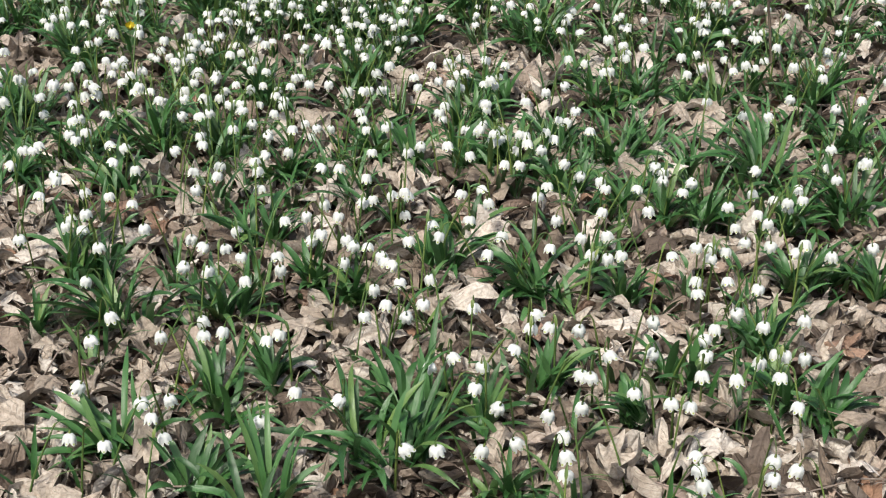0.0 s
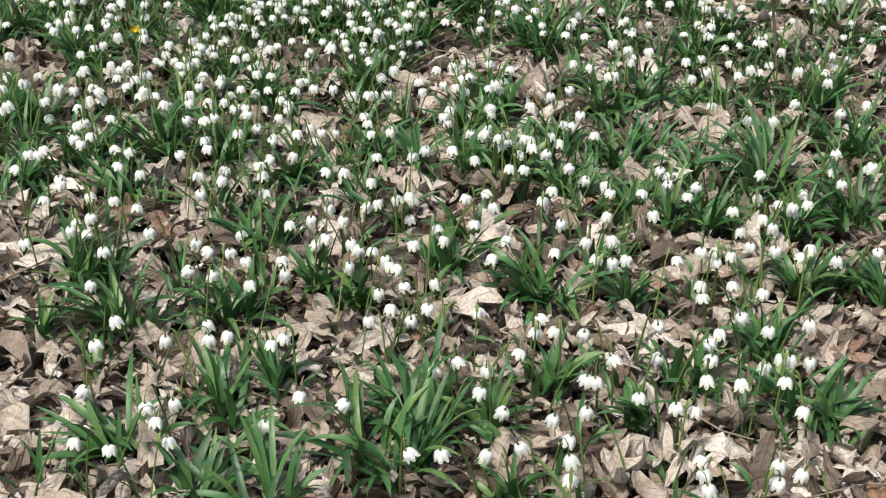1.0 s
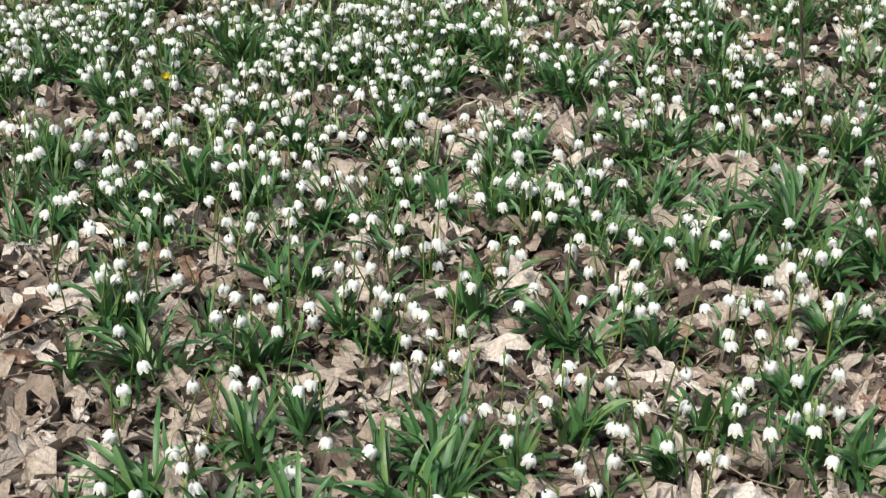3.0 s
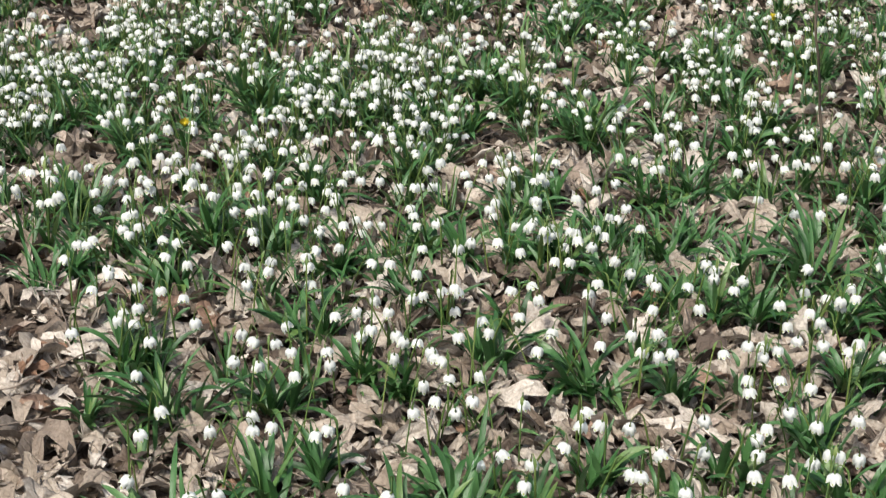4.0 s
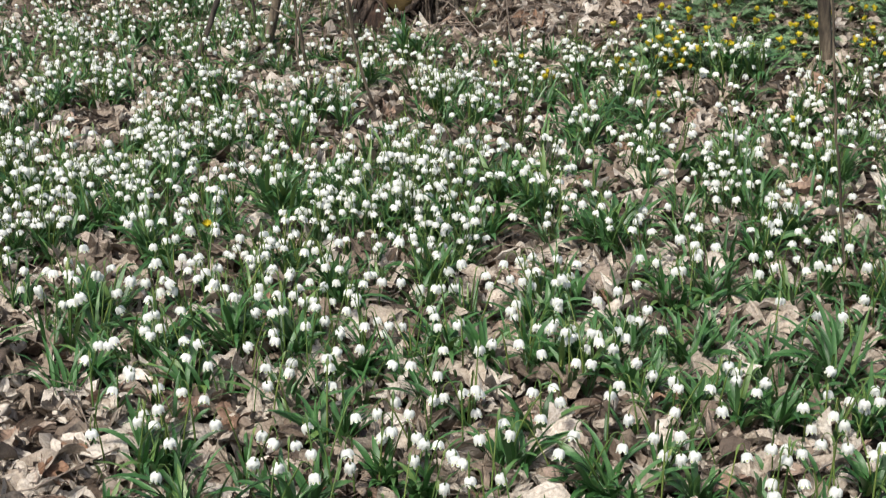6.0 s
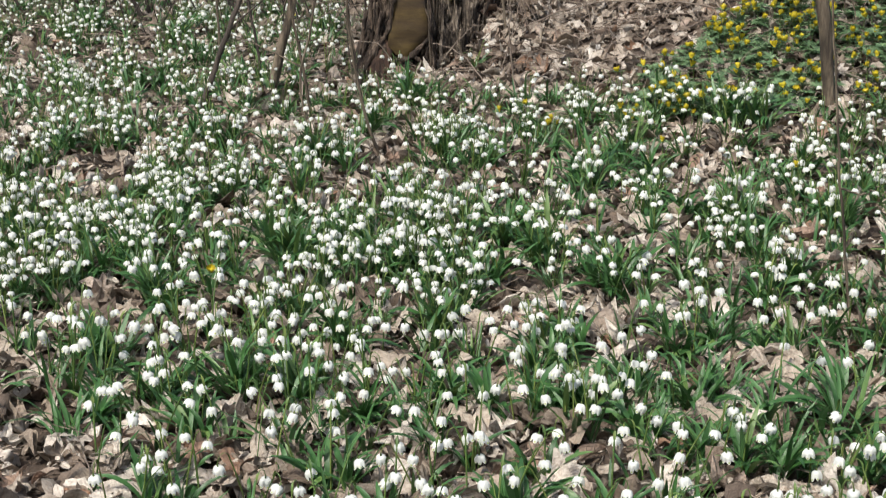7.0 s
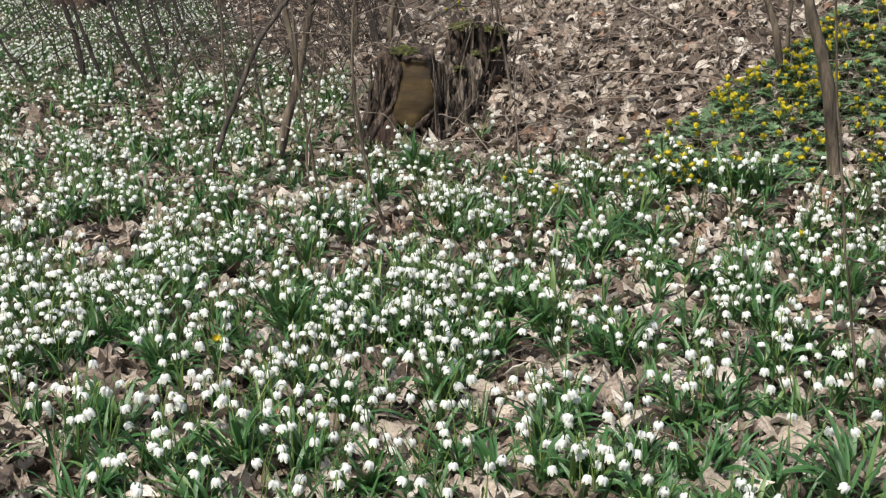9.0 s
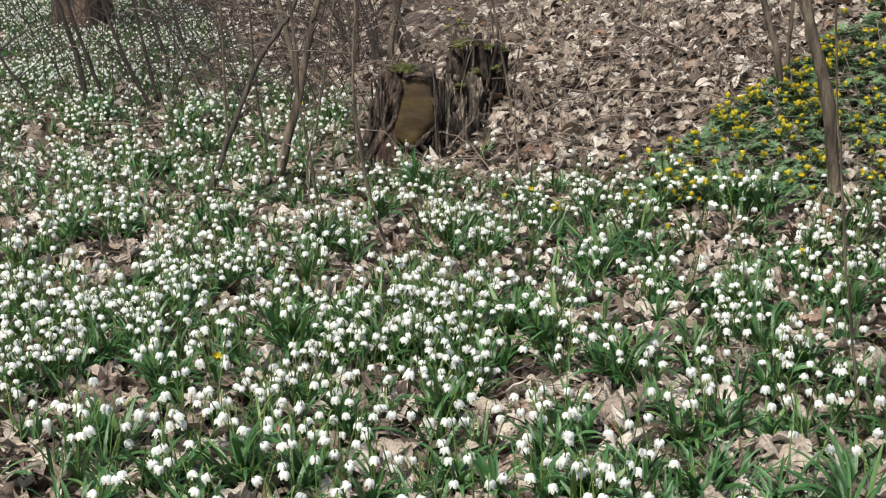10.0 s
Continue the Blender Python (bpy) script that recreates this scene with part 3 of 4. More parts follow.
def plant_parts(rg, width, lean, flowers, leaves, fine=True, tall=None, tuft=False, segments=5):
    """Leaf blades, and stalks with the place where each bell hangs."""
    blades, stalks = [], []
    # a tuft is several bulbs close together, each with a few leaves of its own
    bulbs = [(rg.uniform(0, 0.3) * width, rg.uniform(0, 2 * math.pi), rg.uniform(0.75, 1.1)) for _ in range(max(1, int(width * 34)))]
    for i in range(leaves):
        away, way, vigour = bulbs[i % len(bulbs)]
        a = way + rg.normal(0, 1.1) if len(bulbs) > 1 else 2 * math.pi * (i + rg.uniform(-0.4, 0.4)) / max(1, leaves)
        length = vigour * rg.uniform(0.55, 1.1) * ((0.075 if tuft else 0.09) + 0.4 * width)
        spread = rg.uniform(3, 20 + 150 * min(width, 0.28))
        f = blade(rg, length, rg.uniform(0.009, 0.0138) if tuft else rg.uniform(0.0065, 0.0105), spread, rg.uniform(10, 95), a, 8 if fine else segments, 3 if fine or segments > 3 else 2)
        if lean:
            f = f.moved(Matrix.Rotation(radians(lean * rg.uniform(0.4, 1.3)), 4, "Y"))
        f.v[:, 0] += math.cos(way) * away + rg.normal(0, 0.004)
        f.v[:, 1] += math.sin(way) * away + rg.normal(0, 0.004)
        f.v[:, 2] = np.maximum(f.v[:, 2], 0.012 * rg.rand()) - 0.004
        blades.append(f)
    for i in range(flowers):
        a = rg.uniform(0, 6.28)
        form, tip = stalk(rg, rg.uniform(0.085, 0.155), rg.uniform(2, 26), a, fine, tall)
        foot = Vector((rg.normal(0, 0.13) * width, rg.normal(0, 0.13) * width, 0))
        form.v += np.array(foot)
        stalks.append((form, tip + foot))
    return blades, stalks


BELLS = [bell(np.random.RandomState(300 + i), 7) for i in range(7)]
BELL_MESH = [mesh_of("flower", a, [PETAL, STEM]) for a in BELLS]
PLANT_GROUP = "spring snowflakes on the woodland floor"


def snowflake(rg, width, lean, flowers, leaves, m, label, tall=None, tuft=False):
    root = new("snowflake_plant")
    root.empty_display_size = 0.05
    blades, stalks = plant_parts(rg, width, lean, flowers, leaves, True, tall, tuft)
    for f in blades:
        piece("leaf", mesh_of("leaf", f, [GREEN]), root)
    for form, tip in stalks:
        stem = piece("stem", mesh_of("stem", form, [STEM]), root)
        tilt = pose(0, 0, 0, rg.normal(-3, 13), rg.normal(0, 13), rg.uniform(0, 360))
        piece("flower", BELL_MESH[rg.randint(len(BELL_MESH))], stem, Matrix.Translation(tip) @ tilt, "nodding white bell with yellow-green tips")
    root.matrix_world = m
    return tagged(root, label, "flower", PLANT_GROUP)


def stand(x, y, turn=0.0, size=1.0):
    return Matrix.Translation((x, y, float(height(x, y)) + 0.012)) @ pose(0, 0, 0, 0, 0, turn) @ Matrix.Diagonal((size, size, size, 1))


# single bells that can be told apart from the carpet: x, y
LONE_BELLS = [
    (-0.46, 2.37), (-0.41, 2.25), (-0.43, 2.17), (-0.42, 2.04), (-0.33, 2.0), (-0.31, 1.97), (-0.29, 2.01), (-0.29, 1.92),
    (-0.42, 1.92), (-0.37, 1.9), (-0.32, 2.19), (-0.26, 2.23), (-0.25, 2.19), (-0.22, 2.21), (-0.26, 2.4), (-0.21, 2.44),
    (-0.2, 2.37), (-0.13, 2.2), (-0.15, 2.18), (-0.1, 2.03), (-0.03, 2.0), (-0.15, 1.95), (0.05, 1.86), (0.1, 1.86),
    (0.1, 2.07), (0.13, 2.1), (0.07, 2.23), (0.04, 2.27), (0.1, 2.27), (0.02, 2.33), (0.0, 2.24), (0.18, 2.25),
    (0.27, 2.21), (0.27, 2.17), (0.3, 2.17), (0.24, 2.12), (0.18, 2.07), (0.17, 2.02), (0.2, 1.95), (0.21, 1.87),
    (0.17, 1.86), (0.27, 1.93), (0.32, 1.95), (0.29, 1.89), (0.28, 1.8), (0.28, 1.84),
]
MORE_BELLS = [
    (0.34, 2.15), (0.37, 2.08), (0.33, 2.03), (0.34, 2.02), (0.4, 1.98), (0.46, 2.17), (0.45, 2.08), (0.45, 1.95),
    (0.48, 1.95), (0.53, 2.12), (0.53, 2.08), (0.51, 2.03), (0.55, 2.28), (0.56, 2.32), (0.61, 2.32), (0.56, 2.17),
    (0.6, 2.21), (0.64, 2.17), (0.56, 2.02), (0.61, 2.06), (0.64, 2.09), (0.65, 2.08), (0.63, 2.02), (0.68, 2.07),
    (0.71, 2.19), (0.64, 1.94), (0.66, 2.29), (0.46, 1.79), (0.46, 1.76), (0.47, 1.83), (0.57, 1.8), (0.6, 1.78),
    (0.56, 1.76), (-0.6, 2.51), (-0.46, 2.49), (-0.3, 2.41), (-0.14, 2.4), (-0.15, 2.44), (-0.03, 2.42), (0.01, 2.47),
    (0.53, 2.41), (0.4, 2.42), (0.73, 2.53), (0.71, 2.43), (0.76, 2.41), (0.81, 2.4), (0.89, 2.43),
]
MIDDLE_BELLS = [
    (-0.53, 2.6), (-0.53, 2.57), (-0.5, 2.56), (-0.39, 2.56), (-0.23, 2.54), (-0.3, 2.52), (-0.27, 2.49), (-0.24, 2.48),
    (-0.08, 2.49), (-0.03, 2.49), (-0.01, 2.46), (0.12, 2.55), (0.14, 2.51), (0.25, 2.51), (0.22, 2.44), (0.08, 2.49),
    (0.03, 2.43), (0.04, 2.42), (0.06, 2.4), (0.06, 2.34), (0.11, 2.35), (-0.14, 2.58), (-0.1, 2.58), (-0.07, 2.63),
    (-0.04, 2.58), (0.01, 2.63), (0.05, 2.67), (0.01, 2.77), (-0.04, 2.81), (-0.07, 2.81), (-0.19, 2.71), (-0.31, 2.7),
    (-0.32, 2.79), (-0.27, 2.81), (-0.27, 2.77), (-0.37, 2.87), (-0.37, 3.03), (-0.32, 2.94), (-0.31, 2.9), (-0.26, 2.99),
    (-0.22, 3.0), (-0.19, 2.94), (-0.18, 2.86), (-0.14, 2.89), (-0.14, 3.01), (-0.21, 2.84), (0.02, 2.89), (0.0, 3.1),
]
RIGHT_BELLS = [
    (0.12, 2.9), (0.17, 2.91), (0.21, 2.86), (0.19, 2.68), (0.23, 2.64), (0.22, 2.7), (0.33, 2.95), (0.33, 2.91),
    (0.39, 2.94), (0.28, 2.93), (0.33, 2.67), (0.35, 2.71), (0.4, 2.8), (0.42, 2.74), (0.45, 2.73), (0.46, 2.69),
    (0.44, 2.58), (0.43, 2.5), (0.35, 2.56), (0.33, 2.46), (0.39, 2.49), (0.52, 2.69), (0.52, 2.59), (0.45, 2.42),
    (0.42, 2.4), (0.57, 2.71), (0.57, 2.79), (0.63, 2.71), (0.6, 2.67), (0.67, 2.6), (0.77, 2.77), (0.82, 2.63),
    (0.79, 2.62), (0.93, 2.86), (0.91, 2.73), (0.91, 2.78), (0.98, 2.8), (1.0, 3.06), (0.8, 3.05), (0.84, 3.03),
    (0.92, 3.12), (0.58, 2.43), (0.6, 2.39), (0.61, 2.43), (0.63, 2.42), (0.67, 2.45), (0.78, 2.46), (0.05, 3.01),
]
LEFT_BELLS = [
    (-0.58, 2.76), (-0.57, 2.75), (-0.52, 2.7), (-0.47, 2.69), (-0.47, 2.82), (-0.5, 2.89), (-0.47, 2.88), (-0.58, 2.95),
    (-0.55, 2.96), (-0.56, 2.92), (-0.52, 3.05), (-0.64, 2.88), (-0.66, 2.88), (-0.42, 2.66), (-0.59, 2.68), (-0.66, 2.81),
    (-0.42, 3.14), (-0.72, 3.22), (-0.48, 3.19), (-0.58, 3.22), (-0.62, 3.2), (-0.41, 3.39), (-0.39, 3.39), (-0.54, 3.34),
    (-0.36, 3.25), (-0.31, 3.28), (-0.25, 3.13), (-0.23, 3.2), (-0.18, 3.18), (-0.16, 3.15), (-0.15, 3.23), (-0.11, 3.24),
    (-0.07, 3.24), (0.2, 3.4), (0.24, 3.33), (0.23, 3.41), (0.27, 3.12), (0.33, 3.38), (0.47, 3.4), (0.53, 3.29),
    (0.6, 3.4), (0.44, 3.23), (0.4, 3.19), (0.45, 3.08), (0.35, 3.14), (0.74, 3.13), (0.91, 3.35), (1.02, 3.25),
]
rg = np.random.RandomState(21)
for x, y, width, lean, flowers in TUFTS:
    leaves = int(np.clip(9 + 145 * width, 12, 46))
    label = ("broad tuft of dark green strap leaves with few white bells" if width > 0.17 and flowers < 4
             else "upright green snowflake tuft with several nodding white bells" if flowers > 2 else "small snowflake tuft of arching green leaves among dead leaves")
    snowflake(rg, width * 0.98, lean, (0 if y < 2.5 else flowers // 3 if y < 3.5 else flowers), leaves, Matrix.Translation((0, 0, 0.014)) @ stand(x, y, rg.uniform(-15, 15)), label, tuft=True)

# lone bells, each brought under its place
LONE = []
for i in range(12):
    r2 = np.random.RandomState(400 + i)
    ob = snowflake(r2, 0.08, 0, 1, r2.randint(1, 5), stand(0, -0.6 - 0.2 * i), "single white snowflake bell on a thin green stem", 0.119)
    tip = [c for c in ob.children if c.name.startswith("stem")][0].children[0].matrix_basis.translation
    LONE.append((ob, tip.copy()))
used = set()
for i, (x, y) in enumerate(LONE_BELLS + MORE_BELLS + MIDDLE_BELLS + RIGHT_BELLS + LEFT_BELLS):
    k = rg.randint(len(LONE))
    ob, tip = LONE[k]
    turn = rg.uniform(0, 360)
    off = Matrix.Rotation(radians(turn), 3, "Z") @ tip
    m = stand(x - off.x, y - off.y, turn)
    if k in used:
        copy_thing(ob, m)
    else:
        used.add(k)
        ob.matrix_world = m


# the rest of the carpet: plants of their own near by, one joined sheet of them further off
VARIANTS = []
for i in range(18):
    r2 = np.random.RandomState(500 + i)
    VARIANTS.append(snowflake(r2, r2.uniform(0.06, 0.14), 0, r2.randint(2, 6), r2.randint(8, 13), stand(0.0, 0.2), "snowflake plant with nodding white bells and narrow leaves"))
FAR_BELLS = [bell(np.random.RandomState(320 + i), 4) for i in range(6)]
TINY_BELLS = [bell(np.random.RandomState(340 + i), 3) for i in range(6)]


def joined_plant(seed, bells, segments):
    """A whole plant as three shapes: leaves, stems, bells."""
    r2 = np.random.RandomState(seed)
    blades, stalks = plant_parts(r2, r2.uniform(0.06, 0.17), 0, r2.randint(2, 6), r2.randint(9, 15), False, segments=segments)
    hung = [bells[r2.randint(6)].moved(Matrix.Translation(t) @ pose(0, 0, 0, r2.normal(0, 14), r2.normal(0, 14), r2.uniform(0, 360))) for _, t in stalks]
    return joined(blades), joined([k for k, _ in stalks]), joined(hung)


FAR = [joined_plant(600 + i, FAR_BELLS, 5) for i in range(30)]
TINY = [joined_plant(640 + i, TINY_BELLS, 3) for i in range(30)]


def wanted(x, y):
    """Plants in a square metre."""
    d = np.interp(y, [2.3, 2.6, 3.0, 3.5, 4.2, 6.0, 9.0, 12.0], [0, 5, 20, 64, 96, 66, 72, 50])
    s = float(bank(x, y))
    if x > 0.5:
        s -= 0.08
    if y > 6.9:
        s += min(0.4, (y - 6.9) * 0.4)
    if s > -0.12:
        d *= max(0.0, 1 - (s + 0.12) / 0.2)
    if abs(x + 0.1) < 0.4 and 5.7 < y < 6.8:
        d *= 0.15
    if x < 0.1 and y > 3.0:
        d *= 2.4 if y < 4.3 else 1.3
    if x > 0.35:
        d *= float(np.interp(y, [3.4, 4.4], [0.56, 0.68]))
    if x < -0.9 and y > 7.9:
        d *= 2.3
    d *= 0.35 + 1.3 * max(0.0, noise.noise((x * 2.2, y * 1.6, 4.0)) + 0.5)
    return d


near_count, carpet = 0, [[], [], []]
first = set()
spots = []
for _ in range(16000):
    y = rg.uniform(2.3, 11.5)
    x = rg.uniform(-3.6, 2.6)
    spots.append((x, y, rg.rand(), rg.randint(1000), rg.uniform(0, 360), rg.uniform(0.85, 1.15)))
AREA = 6.2 * 9.2
for x, y, luck, k, turn, size in sorted(spots, key=lambda s: s[1]):
    if abs(x) > 0.3 * y + 0.5 or luck > wanted(x, y) * AREA / 16000 or bare(x, y):
        continue
    if near_count < 62 and y < 4.4:
        ob = VARIANTS[k % len(VARIANTS)]
        if k % len(VARIANTS) in first:
            copy_thing(ob, stand(x, y, turn, size))
        else:
            first.add(k % len(VARIANTS))
            ob.matrix_world = stand(x, y, turn)
        near_count += 1
    else:
        m = stand(x, y, turn, size * float(np.interp(y, [4.4, 6.0, 9.0], [0.95, 0.8, 0.66])))
        for store, form in zip(carpet, (FAR if y < 5.6 else TINY)[k % 30]):
            store.append(form.moved(m))
# leafy tufts that have hardly flowered
LEAFY = []
for i in range(14):
    r2 = np.random.RandomState(650 + i)
    blades, _ = plant_parts(r2, r2.uniform(0.1, 0.2), 0, 0, r2.randint(12, 22), False)
    LEAFY.append(joined(blades))
for _ in range(480):
    y = rg.uniform(2.7, 6.5)
    x = rg.uniform(-0.3 * y - 0.3, 0.3 * y + 0.3)
    if float(bank(x, y)) < -0.1 and not bare(x, y) and not (abs(x + 0.05) < 0.45 and 5.7 < y < 6.8) and rg.rand() < (0.9 if x > 0.3 else 0.4):
        carpet[0].append(LEAFY[rg.randint(14)].moved(stand(x, y, rg.uniform(0, 360), rg.uniform(0.7, 1.1))))
# the same carpet goes on to both sides
for _ in range(950):
    x, y = rg.uniform(-6, 5), rg.uniform(1.2, 13)
    if abs(x) > 0.3 * y + 0.5 and float(bank(x, y)) < -0.1:
        m = stand(x, y, rg.uniform(0, 360), rg.uniform(0.85, 1.1))
        for store, form in zip(carpet, TINY[rg.randint(30)]):
            store.append(form.moved(m))
sheet = new("snowflake_carpet")
tagged(sheet, "dense carpet of white nodding snowflakes with green leaves", "flowers", kind="stuff")
for name, store, mats in (("leaves", carpet[0], [GREEN]), ("stems", carpet[1], [STEM]), ("flowers", carpet[2], [PETAL, STEM])):
    tagged(piece(name, mesh_of(name, joined(store), mats), sheet), kind="stuff")


# ---- the old stump ----
def lump(seed, wide, deep, tall, flare, ridge, jag, sides=84, rings=22, flat=None, slant=0.0):
    """A stump's standing wood: fluted, flared at the foot, with an uneven broken top."""
    rg = np.random.RandomState(seed)
    ph = rg.uniform(0, 6.28, 6)
    flute = rg.uniform(-1, 1, sides)
    flute = 0.6 * flute + 0.4 * np.roll(flute, 1)
    tops = tall * (1 + jag * rg.uniform(-1, 1, sides))
    tops = 0.5 * tops + 0.25 * np.roll(tops, 1) + 0.25 * np.roll(tops, -1)
    v, uv = [], []
    for i in range(rings + 4):
        t = min(1.0, i / rings)
        inner = 1.0 if i <= rings else 1 - 0.3 * (i - rings)
        for j in range(sides):
            a = 2 * math.pi * j / sides
            foot = flare * (1 - t) ** 2.4 * (1 + 0.8 * math.sin(3 * a + ph[0]) + 0.4 * math.sin(5 * a + ph[1]))
            r = 1 + foot + ridge * (flute[j] * (0.6 + 0.6 * math.sin(7 * t + ph[2] + a)) + 0.6 * math.sin(9 * a + ph[3] + 2 * t))
            gnarl = noise.fractal((3.2 * math.cos(a) + seed, 3.2 * math.sin(a), 1.6 * t + seed), 0.7, 2.1, 5)
            r += 0.8 * ridge * noise.fractal((5 * math.cos(a), 5 * math.sin(a) + seed, 9.0 * t), 0.8, 2.1, 3)
            r += 3.2 * ridge * (gnarl if gnarl > -0.12 else gnarl * 2.4)
            r *= max(0.05, inner) * (1.08 - 0.2 * t)
            x, y = wide * r * math.cos(a), deep * r * math.sin(a)
            if flat is not None and abs(x - flat[0]) < flat[1]:
                y = max(y, flat[2])
            z = tops[j] * t - 0.05 * (1 - t) - (0.02 + 0.05 * jag) * max(0, i - rings) + rg.uniform(-0.004, 0.004)
            v.append((x + slant * (tall - z) * (1 + 0.5 * (1 - t)), y, z))
            uv.append((j / sides, t))
    return Form(v, grid_faces(rings + 4, sides, True), uv)


def cushion(seed, wide, deep, tall, n=26, plump=1.0):
    """A pad of moss: many small tufts over an uneven cap."""
    rg = np.random.RandomState(seed)
    forms = []
    for _ in range(n):
        a, r = rg.uniform(0, 6.28), math.sqrt(rg.rand())
        cx, cy = wide * r * math.cos(a), deep * r * math.sin(a)
        s = rg.uniform(0.012, 0.028) * plump
        v, uv = [], []
        for i in range(5):
            p = math.pi * 0.5 * i / 4
            for j in range(9):
                q = 2 * math.pi * j / 9
                k = s * (1 + rg.uniform(-0.25, 0.25))
                v.append((cx + k * math.cos(p) * math.cos(q), cy + k * math.cos(p) * math.sin(q), tall * (1 - r * r) + k * 0.6 * math.sin(p) - 0.008))
                uv.append((j / 9, i / 4))
        forms.append(Form(v, grid_faces(5, 9, True), uv))
    return joined(forms)


stump = thing("tree_stump", None, "old mossy tree stump with ochre sawn face and rotten wood", "tree stump")
stump.location = (-0.17, 6.2, float(height(-0.17, 6.1)))
piece("trunk", mesh_of("trunk", lump(31, 0.118, 0.13, 0.355, 0.5, 0.06, 0.06, flat=(0.02, 0.16, -0.1)), [BARK_OLD]), stump, Matrix.Translation((0.03, 0, 0)))
# sawn face: a slab with a rounded edge, wide at the top and drawn out to the lower left
FACE = [(0.008, 0.322), (0.06, 0.334), (0.12, 0.322), (0.128, 0.25), (0.136, 0.18), (0.132, 0.15), (0.108, 0.125), (0.085, 0.1), (0.058, 0.078), (0.03, 0.072), (0.005, 0.09), (-0.018, 0.125), (-0.012, 0.155),
        (-0.002, 0.2), (0.004, 0.26)]
HEEL = [(-0.014, 0.14), (0.004, 0.1), (-0.006, 0.06), (-0.02, -0.01), (-0.085, -0.005), (-0.098, 0.03), (-0.06, 0.088), (-0.03, 0.13)]
for name, outline, wood, back, label in (("sawn_face", FACE, SAWN, 0.0, "smooth ochre sawn wood"), ("torn_wood", HEEL, HEARTWOOD, 0.006, "red-brown torn wood")):
    centre = np.mean(outline, axis=0)
    slab_v, slab_uv = [], []
    for scale, depth in ((1.0, -0.07), (1.0, -0.112), (0.97, -0.118), (0.6, -0.12), (0.25, -0.121), (0.0, -0.121)):
        for k, (px, pz) in enumerate(outline):
            px, pz = px + 0.004 * math.sin(5.1 * k), pz + 0.004 * math.sin(3.7 * k + 1)
            qx, qz = centre[0] + (px - centre[0]) * scale, centre[1] + (pz - centre[1]) * scale
            slab_v.append((qx, back + depth + 0.12 * (qz - 0.3) - 0.2 * max(0, 0.1 - qz) + 0.004 * math.sin(60 * qz), qz))
            slab_uv.append((qx, qz))
    piece(name, mesh_of(name, Form(slab_v, grid_faces(6, len(outline), True), slab_uv), [wood]), stump, label=label)


def fibres(seed, n, low, high, tops, thick, sway=0.012, sides=5, steps=4):
    """Standing splinters of old wood: each runs from a spot in the ellipse `low` to the like spot in `high` and breaks off at its own height.
    low, high: centre x, y, half width, half depth; tops: least and greatest height."""
    rg = np.random.RandomState(seed)
    forms = []
    for i in range(n):
        a, r = rg.uniform(0, 2 * math.pi), math.sqrt(rg.uniform(0.25, 1.0))
        p0 = np.array([low[0] + low[2] * r * math.cos(a), low[1] + low[3] * r * math.sin(a), -0.03])
        p1 = np.array([high[0] + high[2] * r * math.cos(a), high[1] + high[3] * r * math.sin(a), tops[1]])
        h0 = rg.uniform(0, 0.45) * (rg.rand() < 0.5)
        h1 = min(1.0, rg.uniform(tops[0], tops[1]) / tops[1])
        pts = [p0 + (p1 - p0) * h + np.append(rg.normal(0, sway, 2), 0) for h in np.linspace(h0 * h1, h1, 4)]
        w = rg.uniform(*thick)
        path = smooth_path(pts, steps)
        k = len(path)
        radii = w * (1 - 0.55 * np.linspace(0, 1, k) ** 2) * (1 + 0.35 * rg.uniform(-1, 1, k))
        radii[0] *= 0.4
        forms.append(tube(path, radii, sides, 0, 0.3, rg.randint(9999)))
    return joined(forms)


# twisted bark down the face's left edge, the lip of the hollow under it and the post to its right
for seed, n, low, high, tops, thick, wood in (
        (91, 46, (-0.085, -0.1, 0.045, 0.035), (-0.035, -0.085, 0.035, 0.03), (0.14, 0.345), (0.005, 0.011), BARK_OLD),
        (92, 34, (-0.1, -0.04, 0.045, 0.06), (-0.06, -0.03, 0.035, 0.06), (0.16, 0.335), (0.006, 0.013), BARK_OLD),
        (93, 12, (0.15, -0.13, 0.012, 0.02), (0.138, -0.105, 0.006, 0.012), (0.2, 0.33), (0.003, 0.006), BARK_OLD),
        (94, 26, (0.085, -0.15, 0.075, 0.025), (0.09, -0.125, 0.06, 0.012), (0.04, 0.115), (0.004, 0.01), BARK_OLD)):
    piece("bark_strip", mesh_of("bark_strip", fibres(seed, n, low, high, tops, thick), [wood]), stump, label="dark twisted torn bark")
for i, (pts, w) in enumerate((([(0.004, -0.124, 0.335), (-0.004, -0.128, 0.25), (-0.02, -0.13, 0.175), (-0.07, -0.14, 0.1), (-0.115, -0.16, 0.02)], 0.009),
                              ([(0.142, -0.13, 0.15), (0.1, -0.15, 0.11), (0.06, -0.155, 0.075), (0.01, -0.165, 0.065), (-0.02, -0.175, -0.02)], 0.009),
                              ([(0.02, -0.12, 0.34), (0.07, -0.125, 0.35), (0.125, -0.12, 0.338)], 0.009))):
    p = smooth_path(pts, 6)
    wide = w * (1 + 0.4 * np.random.RandomState(90 + i).uniform(-1, 1, len(p)))
    piece("bark_edge", mesh_of("bark_edge", tube(p, wide, 9, 0, 0.35, 90 + i), [BARK_OLD]), stump, label="dark torn bark edge")
